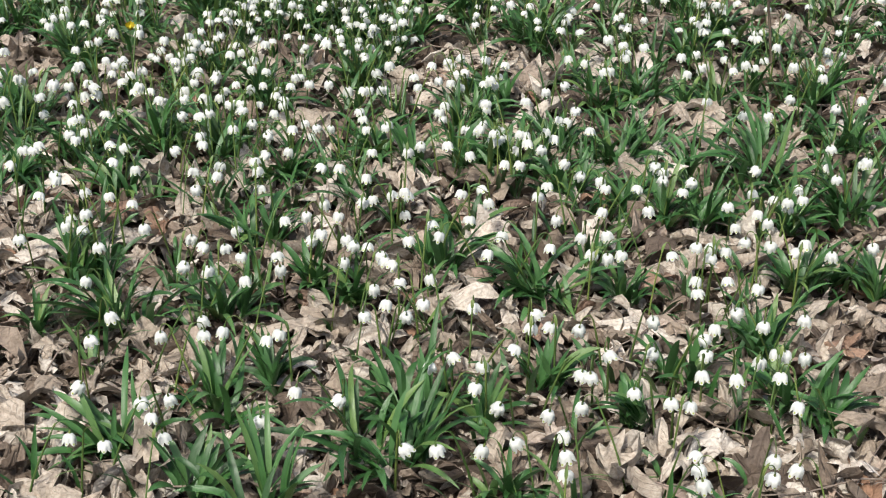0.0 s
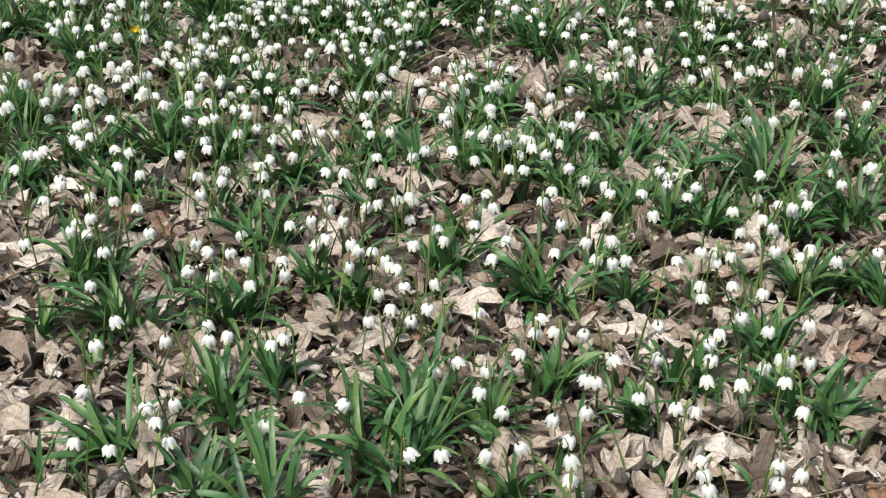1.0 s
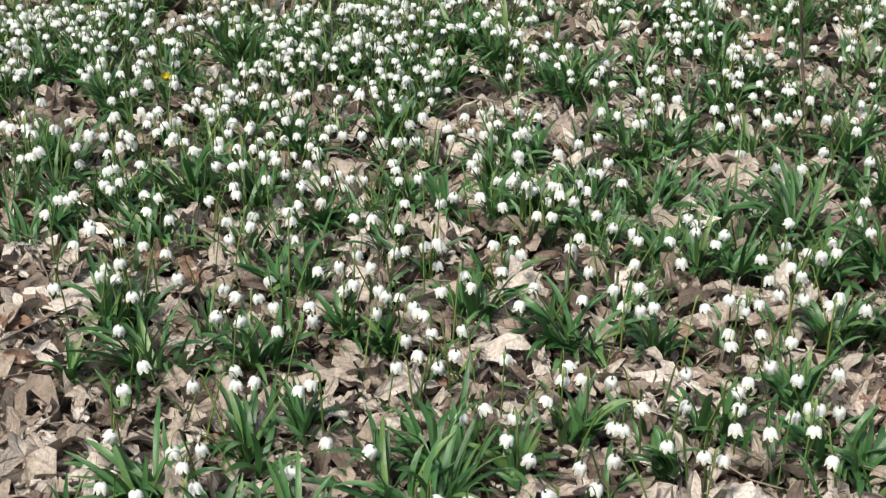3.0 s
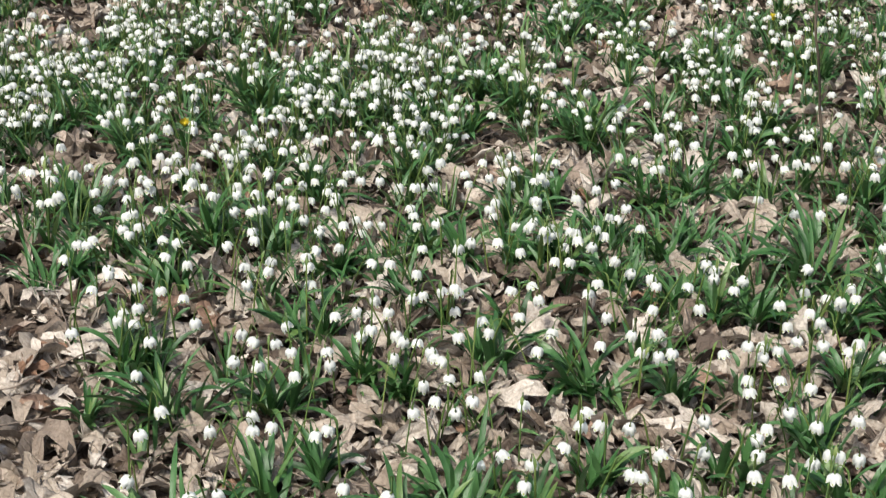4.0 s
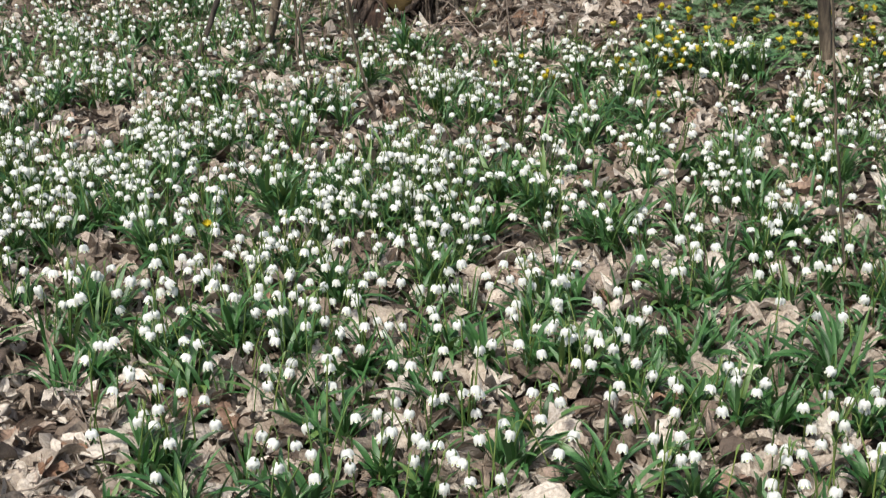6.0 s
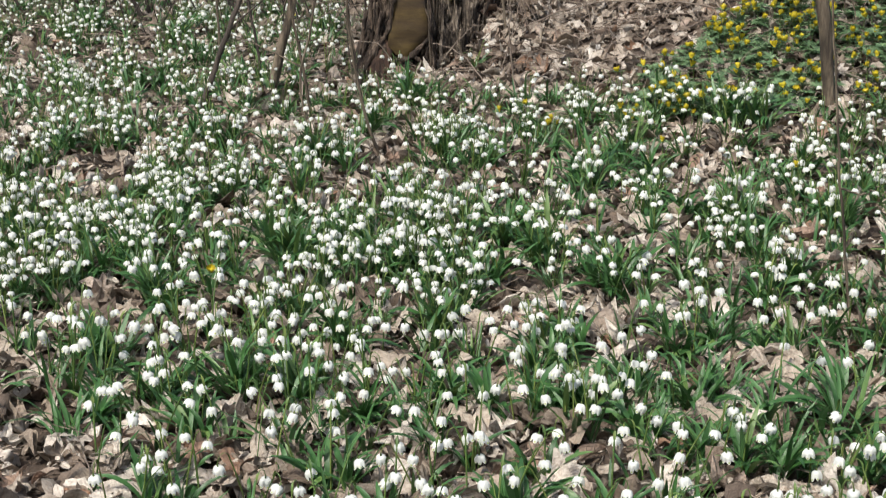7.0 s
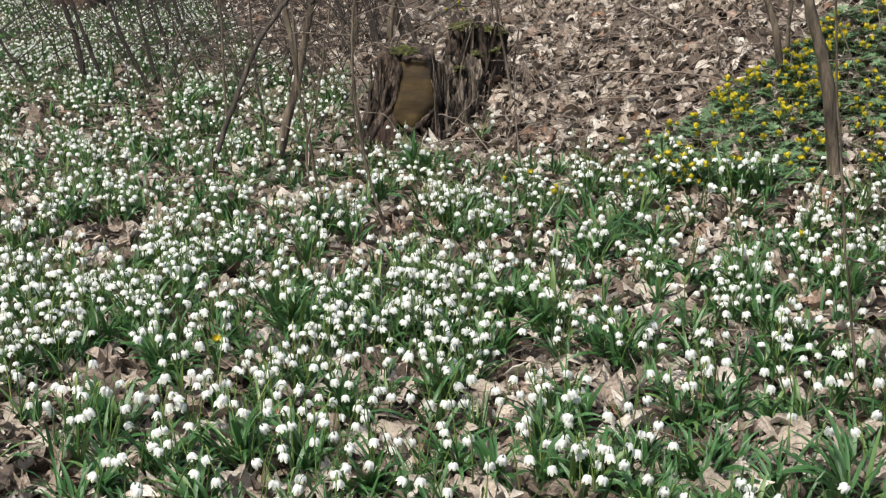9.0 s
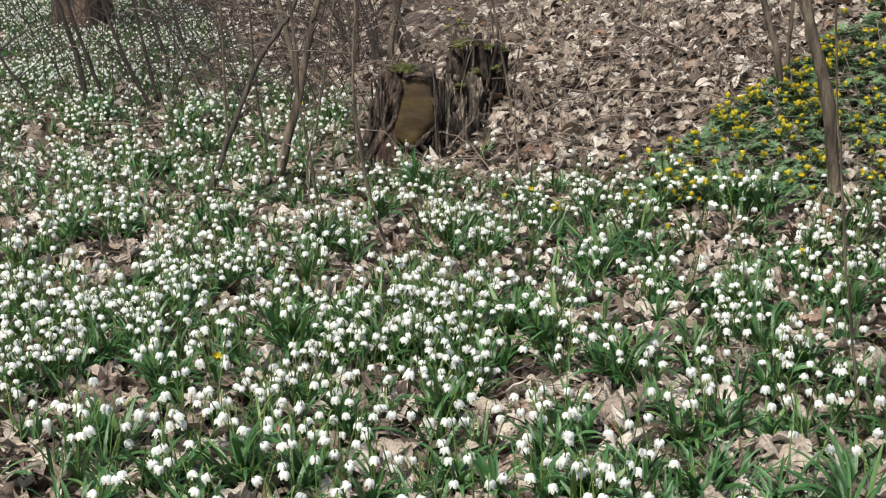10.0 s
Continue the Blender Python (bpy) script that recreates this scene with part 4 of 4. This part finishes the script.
# the taller rotten half behind: crumbling lumps with thin grey splinters standing in them
for seed, wide, deep, tall, px, py, slant in ((33, 0.085, 0.08, 0.3, 0.24, 0.06, 0.0), (40, 0.085, 0.08, 0.4, 0.27, 0.16, -0.05), (41, 0.07, 0.07, 0.4, 0.36, 0.2, -0.12),
                                              (35, 0.03, 0.035, 0.27, 0.17, 0.0, 0.0), (38, 0.07, 0.06, 0.17, 0.25, -0.02, 0.0)):
    piece("rotten_core", mesh_of("rotten_core", lump(seed, wide, deep, tall, 0.3, 0.12, 0.22, 96, 28, slant=slant), [BARK_OLD if py > 0.1 else ROTTEN]), stump, Matrix.Translation((px, py, 0.0)), "crumbling brown rotten heartwood")
for seed, n, low, high, tops, thick, wood in (
        (95, 46, (0.24, 0.0, 0.085, 0.075), (0.27, 0.03, 0.095, 0.08), (0.08, 0.31), (0.003, 0.009), ROTTEN),
        (96, 46, (0.29, 0.12, 0.1, 0.09), (0.35, 0.18, 0.125, 0.09), (0.15, 0.43), (0.003, 0.009), BARK_OLD),
        (97, 12, (0.195, -0.06, 0.025, 0.02), (0.185, -0.04, 0.02, 0.02), (0.12, 0.3), (0.006, 0.013), ROTTEN),
        (98, 22, (0.26, -0.07, 0.08, 0.03), (0.27, -0.02, 0.07, 0.03), (0.03, 0.13), (0.004, 0.01), BARK_OLD)):
    piece("rotten_wood", mesh_of("rotten_wood", fibres(seed, n, low, high, tops, thick, 0.016), [wood]), stump, label="grey splintered rotten wood")
for seed, wide, deep, n, px, py, pz in ((36, 0.055, 0.05, 60, 0.02, -0.06, 0.36), (43, 0.028, 0.03, 26, 0.22, 0.1, 0.425), (44, 0.03, 0.03, 26, 0.4, 0.16, 0.395), (46, 0.022, 0.022, 14, 0.3, 0.07, 0.325),
                                        (51, 0.035, 0.03, 26, 0.27, 0.14, 0.43), (52, 0.025, 0.03, 18, 0.35, 0.15, 0.41), (53, 0.018, 0.02, 12, 0.24, 0.0, 0.28), (54, 0.02, 0.02, 12, 0.38, 0.1, 0.33)):
    piece("moss", mesh_of("moss", cushion(seed, wide, deep, 0.024, n, 0.6), [MOSS]), stump, Matrix.Translation((px, py, pz)), "yellow-green moss cushion")
rg = np.random.RandomState(41)
for i in range(7):
    a = rg.uniform(3.3, 6.0)
    x, y = 0.14 * math.cos(a), 0.13 * math.sin(a)
    piece("root", mesh_of("root", tube(smooth_path([(x * 0.8, y * 0.8, 0.1), (x * 1.2, y * 1.15, 0.03), (x * 1.9, y * 1.6, -0.03)], 3), np.linspace(0.025, 0.01, 7), 7, 0, 0.2, i), [BARK_OLD]), stump)


# ---- saplings and shrubs ----
def limb(points, r0, r1, seed, sides=8, steps=5, wobble=0.004, foot=1.0):
    rg = np.random.RandomState(seed)
    p = smooth_path(points, steps)
    n = len(p)
    p[1:] += rg.normal(0, wobble, (n - 1, 3)) * np.linspace(0.3, 1, n - 1)[:, None] * 0.6
    r = r0 + (r1 - r0) * np.linspace(0, 1, n) ** 0.8
    r = r * (1 + 0.07 * rg.uniform(-1, 1, n))
    r[0] *= foot
    return tube(p, r, sides, 0, 0.06, seed)


def twigs_off(rg, points, count, reach, r):
    """Thin side shoots that leave a limb and curve upwards."""
    p = smooth_path(points, 8)
    out = []
    for _ in range(count):
        k = rg.randint(len(p) // 4, len(p))
        a = rg.uniform(0, 6.28)
        length = reach * rg.uniform(0.4, 1.0)
        d = np.array([math.cos(a), math.sin(a) * 0.7, rg.uniform(-0.1, 0.9)])
        bend = np.array([rg.normal(0, 0.25), rg.normal(0, 0.2), rg.normal(0.05, 0.25)])
        q = [p[k], p[k] + d * length * 0.35, p[k] + d * length * 0.7 + bend * length * 0.3, p[k] + d * length + bend * length * 0.8]
        out.append(limb(q, r, r * 0.35, rg.randint(9999), 5, 4, 0.006))
    return out


def sapling(label, trunk, r0, r1, bark, seed, grow=1.2, branches=(), shoots=5, name="sapling"):
    """A young tree: its trunk goes on past the last given point by `grow` metres."""
    rg = np.random.RandomState(seed)
    t = [np.array(p, float) for p in trunk]
    base = t[0].copy()
    base[2] = float(height(base[0], base[1])) - 0.03
    t[0] = base.copy()
    d = t[-1] - t[-2]
    d /= np.linalg.norm(d)
    if grow:
        t += [t[-1] + d * grow * 0.5 + np.array([0, 0, 0.06]), t[-1] + d * grow * 0.9 + np.array([0, 0, grow * 0.25])]
    root = thing(name, None, label, "young tree")
    root.location = tuple(base)
    rel = [p - base for p in t]
    piece("trunk", mesh_of("trunk", limb(rel, r0, r1, seed, foot=1.25), [bark]), root)
    for i, (pts, a, b) in enumerate(branches):
        q = [np.array(p, float) - base for p in pts]
        if grow:
            d = q[-1] - q[-2]
            d /= np.linalg.norm(d)
            q += [q[-1] + d * 0.5 + np.array([0, 0, 0.1])]
        piece("branch", mesh_of("branch", limb(q, a, b, seed + 50 + i), [bark]), root)
    for f in twigs_off(rg, rel, shoots, 0.45, 0.0032):
        piece("twig", mesh_of("twig", f, [bark]), root)
    return root


sapling("slender dark sapling leaning over the white flowers", [(-0.86, 5.54, -0.01), (-0.769, 5.544, 0.212), (-0.725, 5.544, 0.319), (-0.65, 5.544, 0.5), (-0.577, 5.544, 0.609), (-0.5, 5.544, 0.726)], 0.0115, 0.0065, BARK_DARK, 51, 1.0, shoots=9)
sapling("forked grey-brown sapling trunk rising from snowflakes", [(-0.63, 5.82, -0.0), (-0.58, 5.821, 0.168), (-0.541, 5.821, 0.296), (-0.52, 5.821, 0.402), (-0.492, 5.821, 0.537), (-0.475, 5.821, 0.61), (-0.455, 5.821, 0.691)], 0.0195, 0.0105, BARK_GREY, 52, 1.3,
        [([(-0.533, 5.821, 0.349), (-0.547, 5.821, 0.464), (-0.571, 5.821, 0.568), (-0.599, 5.821, 0.691)], 0.014, 0.0095)], 10)
sapling("thin grey sapling beside the forked trunk", [(-0.42, 5.32, 0.01), (-0.455, 5.325, 0.236), (-0.482, 5.325, 0.373), (-0.489, 5.325, 0.469)], 0.006, 0.004, BARK_GREY, 53, 0.9, shoots=6)
sapling("thin dark whip beside the forked trunk", [(-0.67, 6.02, -0.01), (-0.686, 6.024, 0.147), (-0.71, 6.024, 0.301), (-0.72, 6.024, 0.453)], 0.006, 0.0035, BARK_DARK, 49, 0.7, shoots=5)
sapling("thin grey whip among snowflakes", [(-0.89, 6.47, 0.0), (-0.894, 6.468, 0.335), (-0.898, 6.468, 0.611)], 0.006, 0.0045, BARK_GREY, 48, 0.7, shoots=6)
sapling("grey-brown sapling trunk beside yellow flowers", [(1.35, 5.32, 0.07), (1.3, 5.32, 0.41), (1.25, 5.32, 0.58), (1.2, 5.32, 0.75)], 0.024, 0.016, BARK_GREY, 54, 1.8, shoots=3)
sapling("thin sapling on the leaf-covered bank", [(1.29, 5.96, 0.29), (1.25, 5.96, 0.48), (1.19, 5.96, 0.67)], 0.015, 0.01, BARK_GREY, 55, 1.2, shoots=3)
sapling("thin upright sapling on the bank", [(1.33, 6.12, 0.35), (1.33, 6.12, 0.5), (1.34, 6.12, 0.65)], 0.009, 0.007, BARK_GREY, 56, 1.2, shoots=2)
sapling("bare whip-thin shoot standing among snowflakes", [(-0.17, 4.93, 0), (-0.23, 4.93, 0.18), (-0.27, 4.93, 0.4), (-0.28, 4.93, 0.59), (-0.27, 4.93, 0.8)], 0.0058, 0.0035, BARK_GREY, 57, 0.6, shoots=3)
sapling("bare brown shoot standing among snowflakes", [(0.99, 3.54, 0), (0.96, 3.54, 0.18), (0.93, 3.54, 0.39), (0.91, 3.54, 0.55), (0.89, 3.54, 0.72)], 0.0036, 0.0024, BARK_GREY, 58, 0.5, shoots=2)
sapling("short bare shoot among white flowers", [(-0.43, 5.28, 0), (-0.46, 5.28, 0.19), (-0.42, 5.28, 0.38)], 0.005, 0.003, BARK_GREY, 59, 0.5, shoots=2)
sapling("bare shoot at the foot of the bank", [(0.27, 6.15, 0.09), (0.26, 6.15, 0.26), (0.19, 6.15, 0.65)], 0.006, 0.004, BARK_GREY, 60, 0.6, shoots=3)
for i, pts in enumerate(([(-0.26, 7.84, 0.09), (-0.25, 7.84, 0.27), (-0.21, 7.84, 0.44)], [(-0.32, 8.03, 0.09), (-0.37, 8.03, 0.27), (-0.43, 8.03, 0.42)],
                         [(-0.17, 7.9, 0.12), (-0.23, 7.9, 0.29), (-0.24, 7.9, 0.43)], [(-0.49, 7.94, 0.04), (-0.5, 7.94, 0.26), (-0.56, 7.94, 0.43)],
                         [(-0.44, 8.09, 0.06), (-0.44, 8.09, 0.26), (-0.43, 8.09, 0.41)], [(-0.11, 7.8, 0.13), (-0.18, 7.8, 0.28), (-0.22, 7.8, 0.39)])):
    sapling("bare grey shoot behind the stump", pts, (0.02, 0.022, 0.018, 0.013, 0.017, 0.014)[i], 0.009, BARK_GREY if i % 2 == 0 else BARK_DARK, 70 + i, 1.2, shoots=5)
for i, pts in enumerate((
        [(-1.62, 7.21, 0.01), (-1.66, 7.21, 0.26), (-1.73, 7.21, 0.49)],
        [(-1.49, 7.07, 0.01), (-1.56, 7.07, 0.21), (-1.62, 7.07, 0.4)],
        [(-1.29, 7.16, 0.01), (-1.37, 7.16, 0.12), (-1.45, 7.16, 0.3), (-1.52, 7.16, 0.52)],
        [(-1.88, 7.35, 0.0), (-1.96, 7.35, 0.11), (-2.04, 7.35, 0.22)],
        [(-1.29, 7.21, 0.01), (-1.33, 7.21, 0.19), (-1.37, 7.21, 0.39)],
        [(-1.33, 8.52, 0.01), (-1.39, 8.52, 0.13), (-1.45, 8.52, 0.35)],
        [(-1.32, 7.8, -0.0), (-1.37, 7.8, 0.2), (-1.44, 7.8, 0.41)])):
    sapling("bare dark shrub stem over a carpet of snowflakes", pts, (0.016, 0.011, 0.012, 0.008, 0.009, 0.011, 0.011)[i], 0.006, BARK_SHRUB, 80 + i, 0.9, shoots=8, name="shrub")

# the big tree behind the shrubs
big = thing("tree", None, "thick grey-brown tree trunk far behind the shrubs", "tree")
big.location = (-2.17, 9.66, 0.0)
trunk = lump(61, 0.125, 0.125, 3.2, 0.35, 0.05, 0.01, 40, 30)
piece("trunk", mesh_of("trunk", trunk, [BARK_BROWN]), big)
for i in range(5):
    a = i * 1.26 + 0.4
    piece("limb", mesh_of("limb", limb([(0.05 * math.cos(a), 0.05 * math.sin(a), 2.9), (0.35 * math.cos(a), 0.35 * math.sin(a), 3.5), (0.9 * math.cos(a), 0.9 * math.sin(a), 4.4)], 0.06, 0.02, 90 + i), [BARK_GREY]), big)

# thicket of thin bare twigs behind the shrub stems
thicket = thing("thicket", None, "tangle of thin bare grey twigs over snowflakes", "thicket")
rg = np.random.RandomState(62)
for i in range(170):
    x, y = -0.3 - 2.0 * rg.rand() ** 1.25, rg.uniform(6.9, 9.2)
    z = float(height(x, y))
    up = rg.rand() < 0.68
    if up:
        lean = rg.normal(-0.42, 0.3)
        pts = [(x, y, z - 0.02), (x + lean * 0.2, y, z + 0.3), (x + lean * 0.55 + rg.normal(0, 0.04), y, z + 0.62), (x + lean * 1.1, y, z + 1.0)]
    else:
        s = rg.choice([-1, 1])
        pts = [(x, y, z + rg.uniform(0.05, 0.5)), (x + s * 0.25, y, z + rg.uniform(0.25, 0.6)), (x + s * 0.55, y, z + rg.uniform(0.25, 0.65)), (x + s * 0.9, y, z + rg.uniform(0.1, 0.6))]
    r = rg.uniform(0.0014, 0.0038)
    piece("twig", mesh_of("twig", limb(pts, r, r * 0.5, 700 + i, 5, 5, 0.014), [BARK_SHRUB]), thicket)

# low arching twigs tangled between the shrubs and the forked sapling
for i in range(84):
    x, y = rg.uniform(-1.4, -0.15), rg.uniform(6.7, 8.0)
    z, s, l = float(height(x, y)), rg.choice([-1, 1]), rg.uniform(0.35, 0.9)
    h = rg.uniform(0.12, 0.5)
    pts = [(x, y, z - 0.02), (x + s * l * 0.2, y, z + h * 0.75), (x + s * l * 0.5, y, z + h), (x + s * l * 0.8, y, z + h * rg.uniform(0.6, 1.1)), (x + s * l * 1.1, y, z + h * rg.uniform(0.2, 1.0))]
    r = rg.uniform(0.0016, 0.0034)
    piece("twig", mesh_of("twig", limb(pts, r, r * 0.5, 1700 + i, 5, 5, 0.016), [BARK_SHRUB if i % 3 else TWIG]), thicket)

# thin shoots standing round the stump
STUMP_SHOOTS = [
    ([(-0.152, 6.089, 0.016), (-0.158, 6.089, 0.133), (-0.155, 6.089, 0.289)], 0.0022, BARK_DARK),
    ([(-0.02, 6.042, 0.027), (-0.03, 6.042, 0.232), (-0.039, 6.042, 0.407), (-0.069, 6.042, 0.514)], 0.003, BARK_GREY),
    ([(-0.004, 6.102, 0.031), (0.046, 6.102, 0.108), (0.134, 6.102, 0.209), (0.184, 6.102, 0.213)], 0.0032, TWIG),
    ([(0.114, 6.035, 0.044), (0.083, 6.035, 0.167), (0.065, 6.035, 0.299), (0.103, 6.035, 0.462), (0.115, 6.035, 0.537)], 0.0036, BARK_GREY),
    ([(0.286, 5.89, 0.062), (0.276, 5.89, 0.175), (0.298, 5.89, 0.304), (0.315, 5.89, 0.39)], 0.0026, TWIG),
]
FRONT_SHOOTS = [
    ([(-0.303, 5.786, 0.004), (-0.328, 5.786, 0.282), (-0.317, 5.786, 0.512), (-0.318, 5.786, 0.696)], 0.003, BARK_GREY),
    ([(-0.259, 5.494, 0.003), (-0.286, 5.494, 0.218), (-0.317, 5.494, 0.498), (-0.333, 5.494, 0.732)], 0.0036, BARK_GREY),
    ([(0.252, 7.364, 0.211), (0.229, 7.364, 0.395), (0.213, 7.364, 0.498)], 0.005, BARK_GREY),
    ([(0.305, 7.202, 0.212), (0.255, 7.202, 0.392), (0.223, 7.202, 0.519)], 0.004, BARK_GREY),
]
for i, (pts, r, bark) in enumerate(STUMP_SHOOTS + FRONT_SHOOTS):
    a = np.array(pts, float)
    a[0, 2] = float(height(a[0, 0], a[0, 1])) - 0.01
    ob = thing("shoot", mesh_of("shoot", limb(a - a[0], r, r * 0.6, 860 + i, 6, 5, 0.005), [bark]), "thin bare shoot standing beside the old stump", "shoot")
    ob.location = tuple(a[0])

# arching dead stalks on the bank
ARCHES = [([(1.19, 5.92, 0.28), (1.07, 5.92, 0.31), (0.88, 5.92, 0.34), (0.56, 5.92, 0.33), (0.31, 5.92, 0.24)], 0.0045),
          ([(1.06, 6.52, 0.42), (0.87, 6.52, 0.46), (0.75, 6.52, 0.52), (0.67, 6.52, 0.6)], 0.006),
          ([(0.29, 5.65, 0.03), (0.26, 5.65, 0.25), (0.27, 5.65, 0.41)], 0.0035),
          ([(0.2, 5.75, 0.05), (0.1, 5.8, 0.16), (-0.02, 5.85, 0.2)], 0.003)]
for i, (pts, r) in enumerate(ARCHES):
    a = np.array(pts, float)
    a[0, 2] = float(height(a[0, 0], a[0, 1])) - 0.01
    ob = thing("dry_stalk", mesh_of("dry_stalk", limb(a - a[0], r, r * 0.6, 800 + i, 6, 5, 0.008), [TWIG]), "thin arching dry stalk on the leaf bank", "stalk")
    ob.location = tuple(a[0])
rg = np.random.RandomState(63)
for i in range(26):
    x, y = rg.uniform(-0.2, 1.7), rg.uniform(5.7, 7.6)
    z = float(height(x, y))
    s, l = rg.choice([-1, 1]), rg.uniform(0.15, 0.45)
    pts = np.array([(0, 0, -0.01), (s * l * 0.15, 0, l * 0.5), (s * l * 0.4, 0, l * 0.85), (s * l * 0.95, 0, l * rg.uniform(0.5, 1.0))])
    ob = thing("dry_stalk", mesh_of("dry_stalk", limb(pts, 0.0028, 0.0014, 830 + i, 5, 4, 0.008), [TWIG]), "thin dry stalk standing in fallen leaves", "stalk")
    ob.location = (x, y, z)

# mossy branch lying at the foot of the bank
log_pts = np.array([(1.38, 5.06, 0.05), (1.55, 5.08, 0.075), (1.8, 5.12, 0.09), (2.2, 5.1, 0.1)])
ob = thing("fallen_branch", mesh_of("fallen_branch", limb(log_pts - log_pts[0], 0.028, 0.04, 64), [BARK_GREY]), "thick grey fallen branch lying on dead leaves", "branch")
ob.location = tuple(log_pts[0])


# ---- yellow aconites on the bank ----
def ruff(rg, size):
    """A whorl of deeply cut leaflets."""
    forms = []
    n = rg.randint(13, 18)
    for i in range(n):
        a = 2 * math.pi * (i + rg.uniform(-0.3, 0.3)) / n
        f = blade(rg, size * rg.uniform(0.7, 1.1), size * 0.17, 58, 34, a, 2, 3)
        forms.append(f)
    return joined(forms)


def cup(rg, size):
    """Six to eight yellow petals, half open."""
    forms = []
    n = rg.randint(8, 12)
    lift = rg.uniform(42, 72)
    for i in range(n):
        a = 2 * math.pi * (i + rg.uniform(-0.2, 0.2)) / n
        forms.append(blade(rg, size * rg.uniform(0.85, 1.1), size * 0.5, lift, -lift * rg.uniform(0.5, 1.3), a, 4, 3))
    forms.append(tube([(0, 0, 0), (0, 0, size * 0.25), (0, 0, size * 0.4)], [size * 0.18, size * 0.22, size * 0.12], 6))
    return joined(forms)


ACONITES, FORMS = [], []
for i in range(7):
    r2 = np.random.RandomState(900 + i)
    root = new("aconite")
    root.empty_display_size = 0.04
    tall = r2.uniform(0.045, 0.085)
    lean = r2.normal(0, 0.015, 2)
    at = Matrix.Translation((lean[0], lean[1], tall - 0.004))
    over = Matrix.Translation((lean[0], lean[1], tall)) @ pose(0, 0, 0, r2.normal(0, 14) + 12, r2.normal(0, 14), 0)
    stalk = tube([(0, 0, -0.01), (lean[0] * 0.4, lean[1] * 0.4, tall * 0.5), (lean[0], lean[1], tall)], [0.0017, 0.0015, 0.0014], 5)
    collar, bloom = ruff(r2, 0.034), cup(r2, 0.0225)
    piece("stem", mesh_of("stem", stalk, [STEM]), root)
    piece("leaf_ruff", mesh_of("leaf_ruff", collar, [ACONITE_LEAF]), root, at)
    piece("flower", mesh_of("flower", bloom, [YELLOW]), root, over, "bright yellow cup flower")
    FORMS.append((stalk, collar.moved(at), bloom.moved(over)))
    tagged(root, "yellow aconite flower above a ruff of green leaves", "flower", "yellow aconites on the bank")
    ACONITES.append(root)


def in_patch(x, y):
    if abs(x - 1.36) < 0.09 and y < 5.36:
        return False
    return x > 0.66 and 5.27 - 0.1 * (x - 0.7) < y < 5.5 + 0.95 * (x - 0.66)


rg = np.random.RandomState(64)
places = [(0.374, 5.2), (0.31, 5.3), (0.075, 8.11), (0.05, 8.3), (0.72, 7.66), (0.6, 7.75), (-0.56, 3.67), (1.1, 4.58), (0.7, 5.1), (0.73, 4.97),
          (0.35, 5.06), (0.23, 5.29), (0.41, 5.19), (0.64, 5.58), (0.81, 5.67), (-0.62, 6.9), (-0.6, 7.9), (0.1, 7.9), (0.02, 8.0)]
while len(places) < 520:
    x, y = rg.uniform(0.66, 2.2), rg.uniform(5.2, 6.9)
    if in_patch(x, y) and noise.noise((x * 3.0, y * 3.0, 1.0)) > -0.27:
        for _ in range(rg.randint(1, 6)):
            places.append((x + rg.normal(0, 0.03), y + rg.normal(0, 0.035)))
places += [(rg.uniform(1.44, 1.8), rg.uniform(5.1, 5.75)) for _ in range(46)]
places = places[:19] + sorted(places[19:], key=lambda q: q[1])
extra = [[], [], []]
for i, (x, y) in enumerate(places):
    m = stand(x, y, rg.uniform(0, 360), 1.0 if i < len(ACONITES) else rg.uniform(0.8, 1.2))
    if i < len(ACONITES):
        ACONITES[i].matrix_world = m
    elif i >= 290:
        for store, form in zip(extra, FORMS[i % len(FORMS)]):
            store.append(form.moved(m))
    else:
        copy_thing(ACONITES[i % len(ACONITES)], m)
patch = new("aconite_patch")
tagged(patch, "dense patch of yellow aconites higher on the bank", "flowers", kind="stuff")
for name, store, look_of in (("stems", extra[0], STEM), ("leaves", extra[1], ACONITE_LEAF), ("flowers", extra[2], YELLOW)):
    tagged(piece(name, mesh_of(name, joined(store), [look_of]), patch), kind="stuff")
greens = []
RUFFS = [ruff(np.random.RandomState(950 + i), 0.036) for i in range(8)]
while len(greens) < 1650:
    x, y = rg.uniform(0.66, 2.2), rg.uniform(5.2, 6.9)
    if in_patch(x, y) and noise.noise((x * 3.0, y * 3.0, 1.0)) > -0.33:
        m = Matrix.Translation((x, y, float(height(x, y)) + rg.uniform(0.02, 0.07))) @ pose(0, 0, 0, rg.normal(0, 15), rg.normal(0, 15), rg.uniform(0, 360))
        greens.append(RUFFS[rg.randint(8)].moved(m))
for _ in range(130):
    x, y = rg.uniform(1.43, 1.85), rg.uniform(5.1, 5.75)
    greens.append(RUFFS[rg.randint(8)].moved(Matrix.Translation((x, y, float(height(x, y)) + rg.uniform(0.02, 0.06))) @ pose(0, 0, 0, rg.normal(0, 15), rg.normal(0, 15), rg.uniform(0, 360))))
thing("aconite_foliage", mesh_of("aconite_foliage", joined(greens), [ACONITE_LEAF]), "low cut green aconite leaves covering the bank", "foliage", kind="stuff")
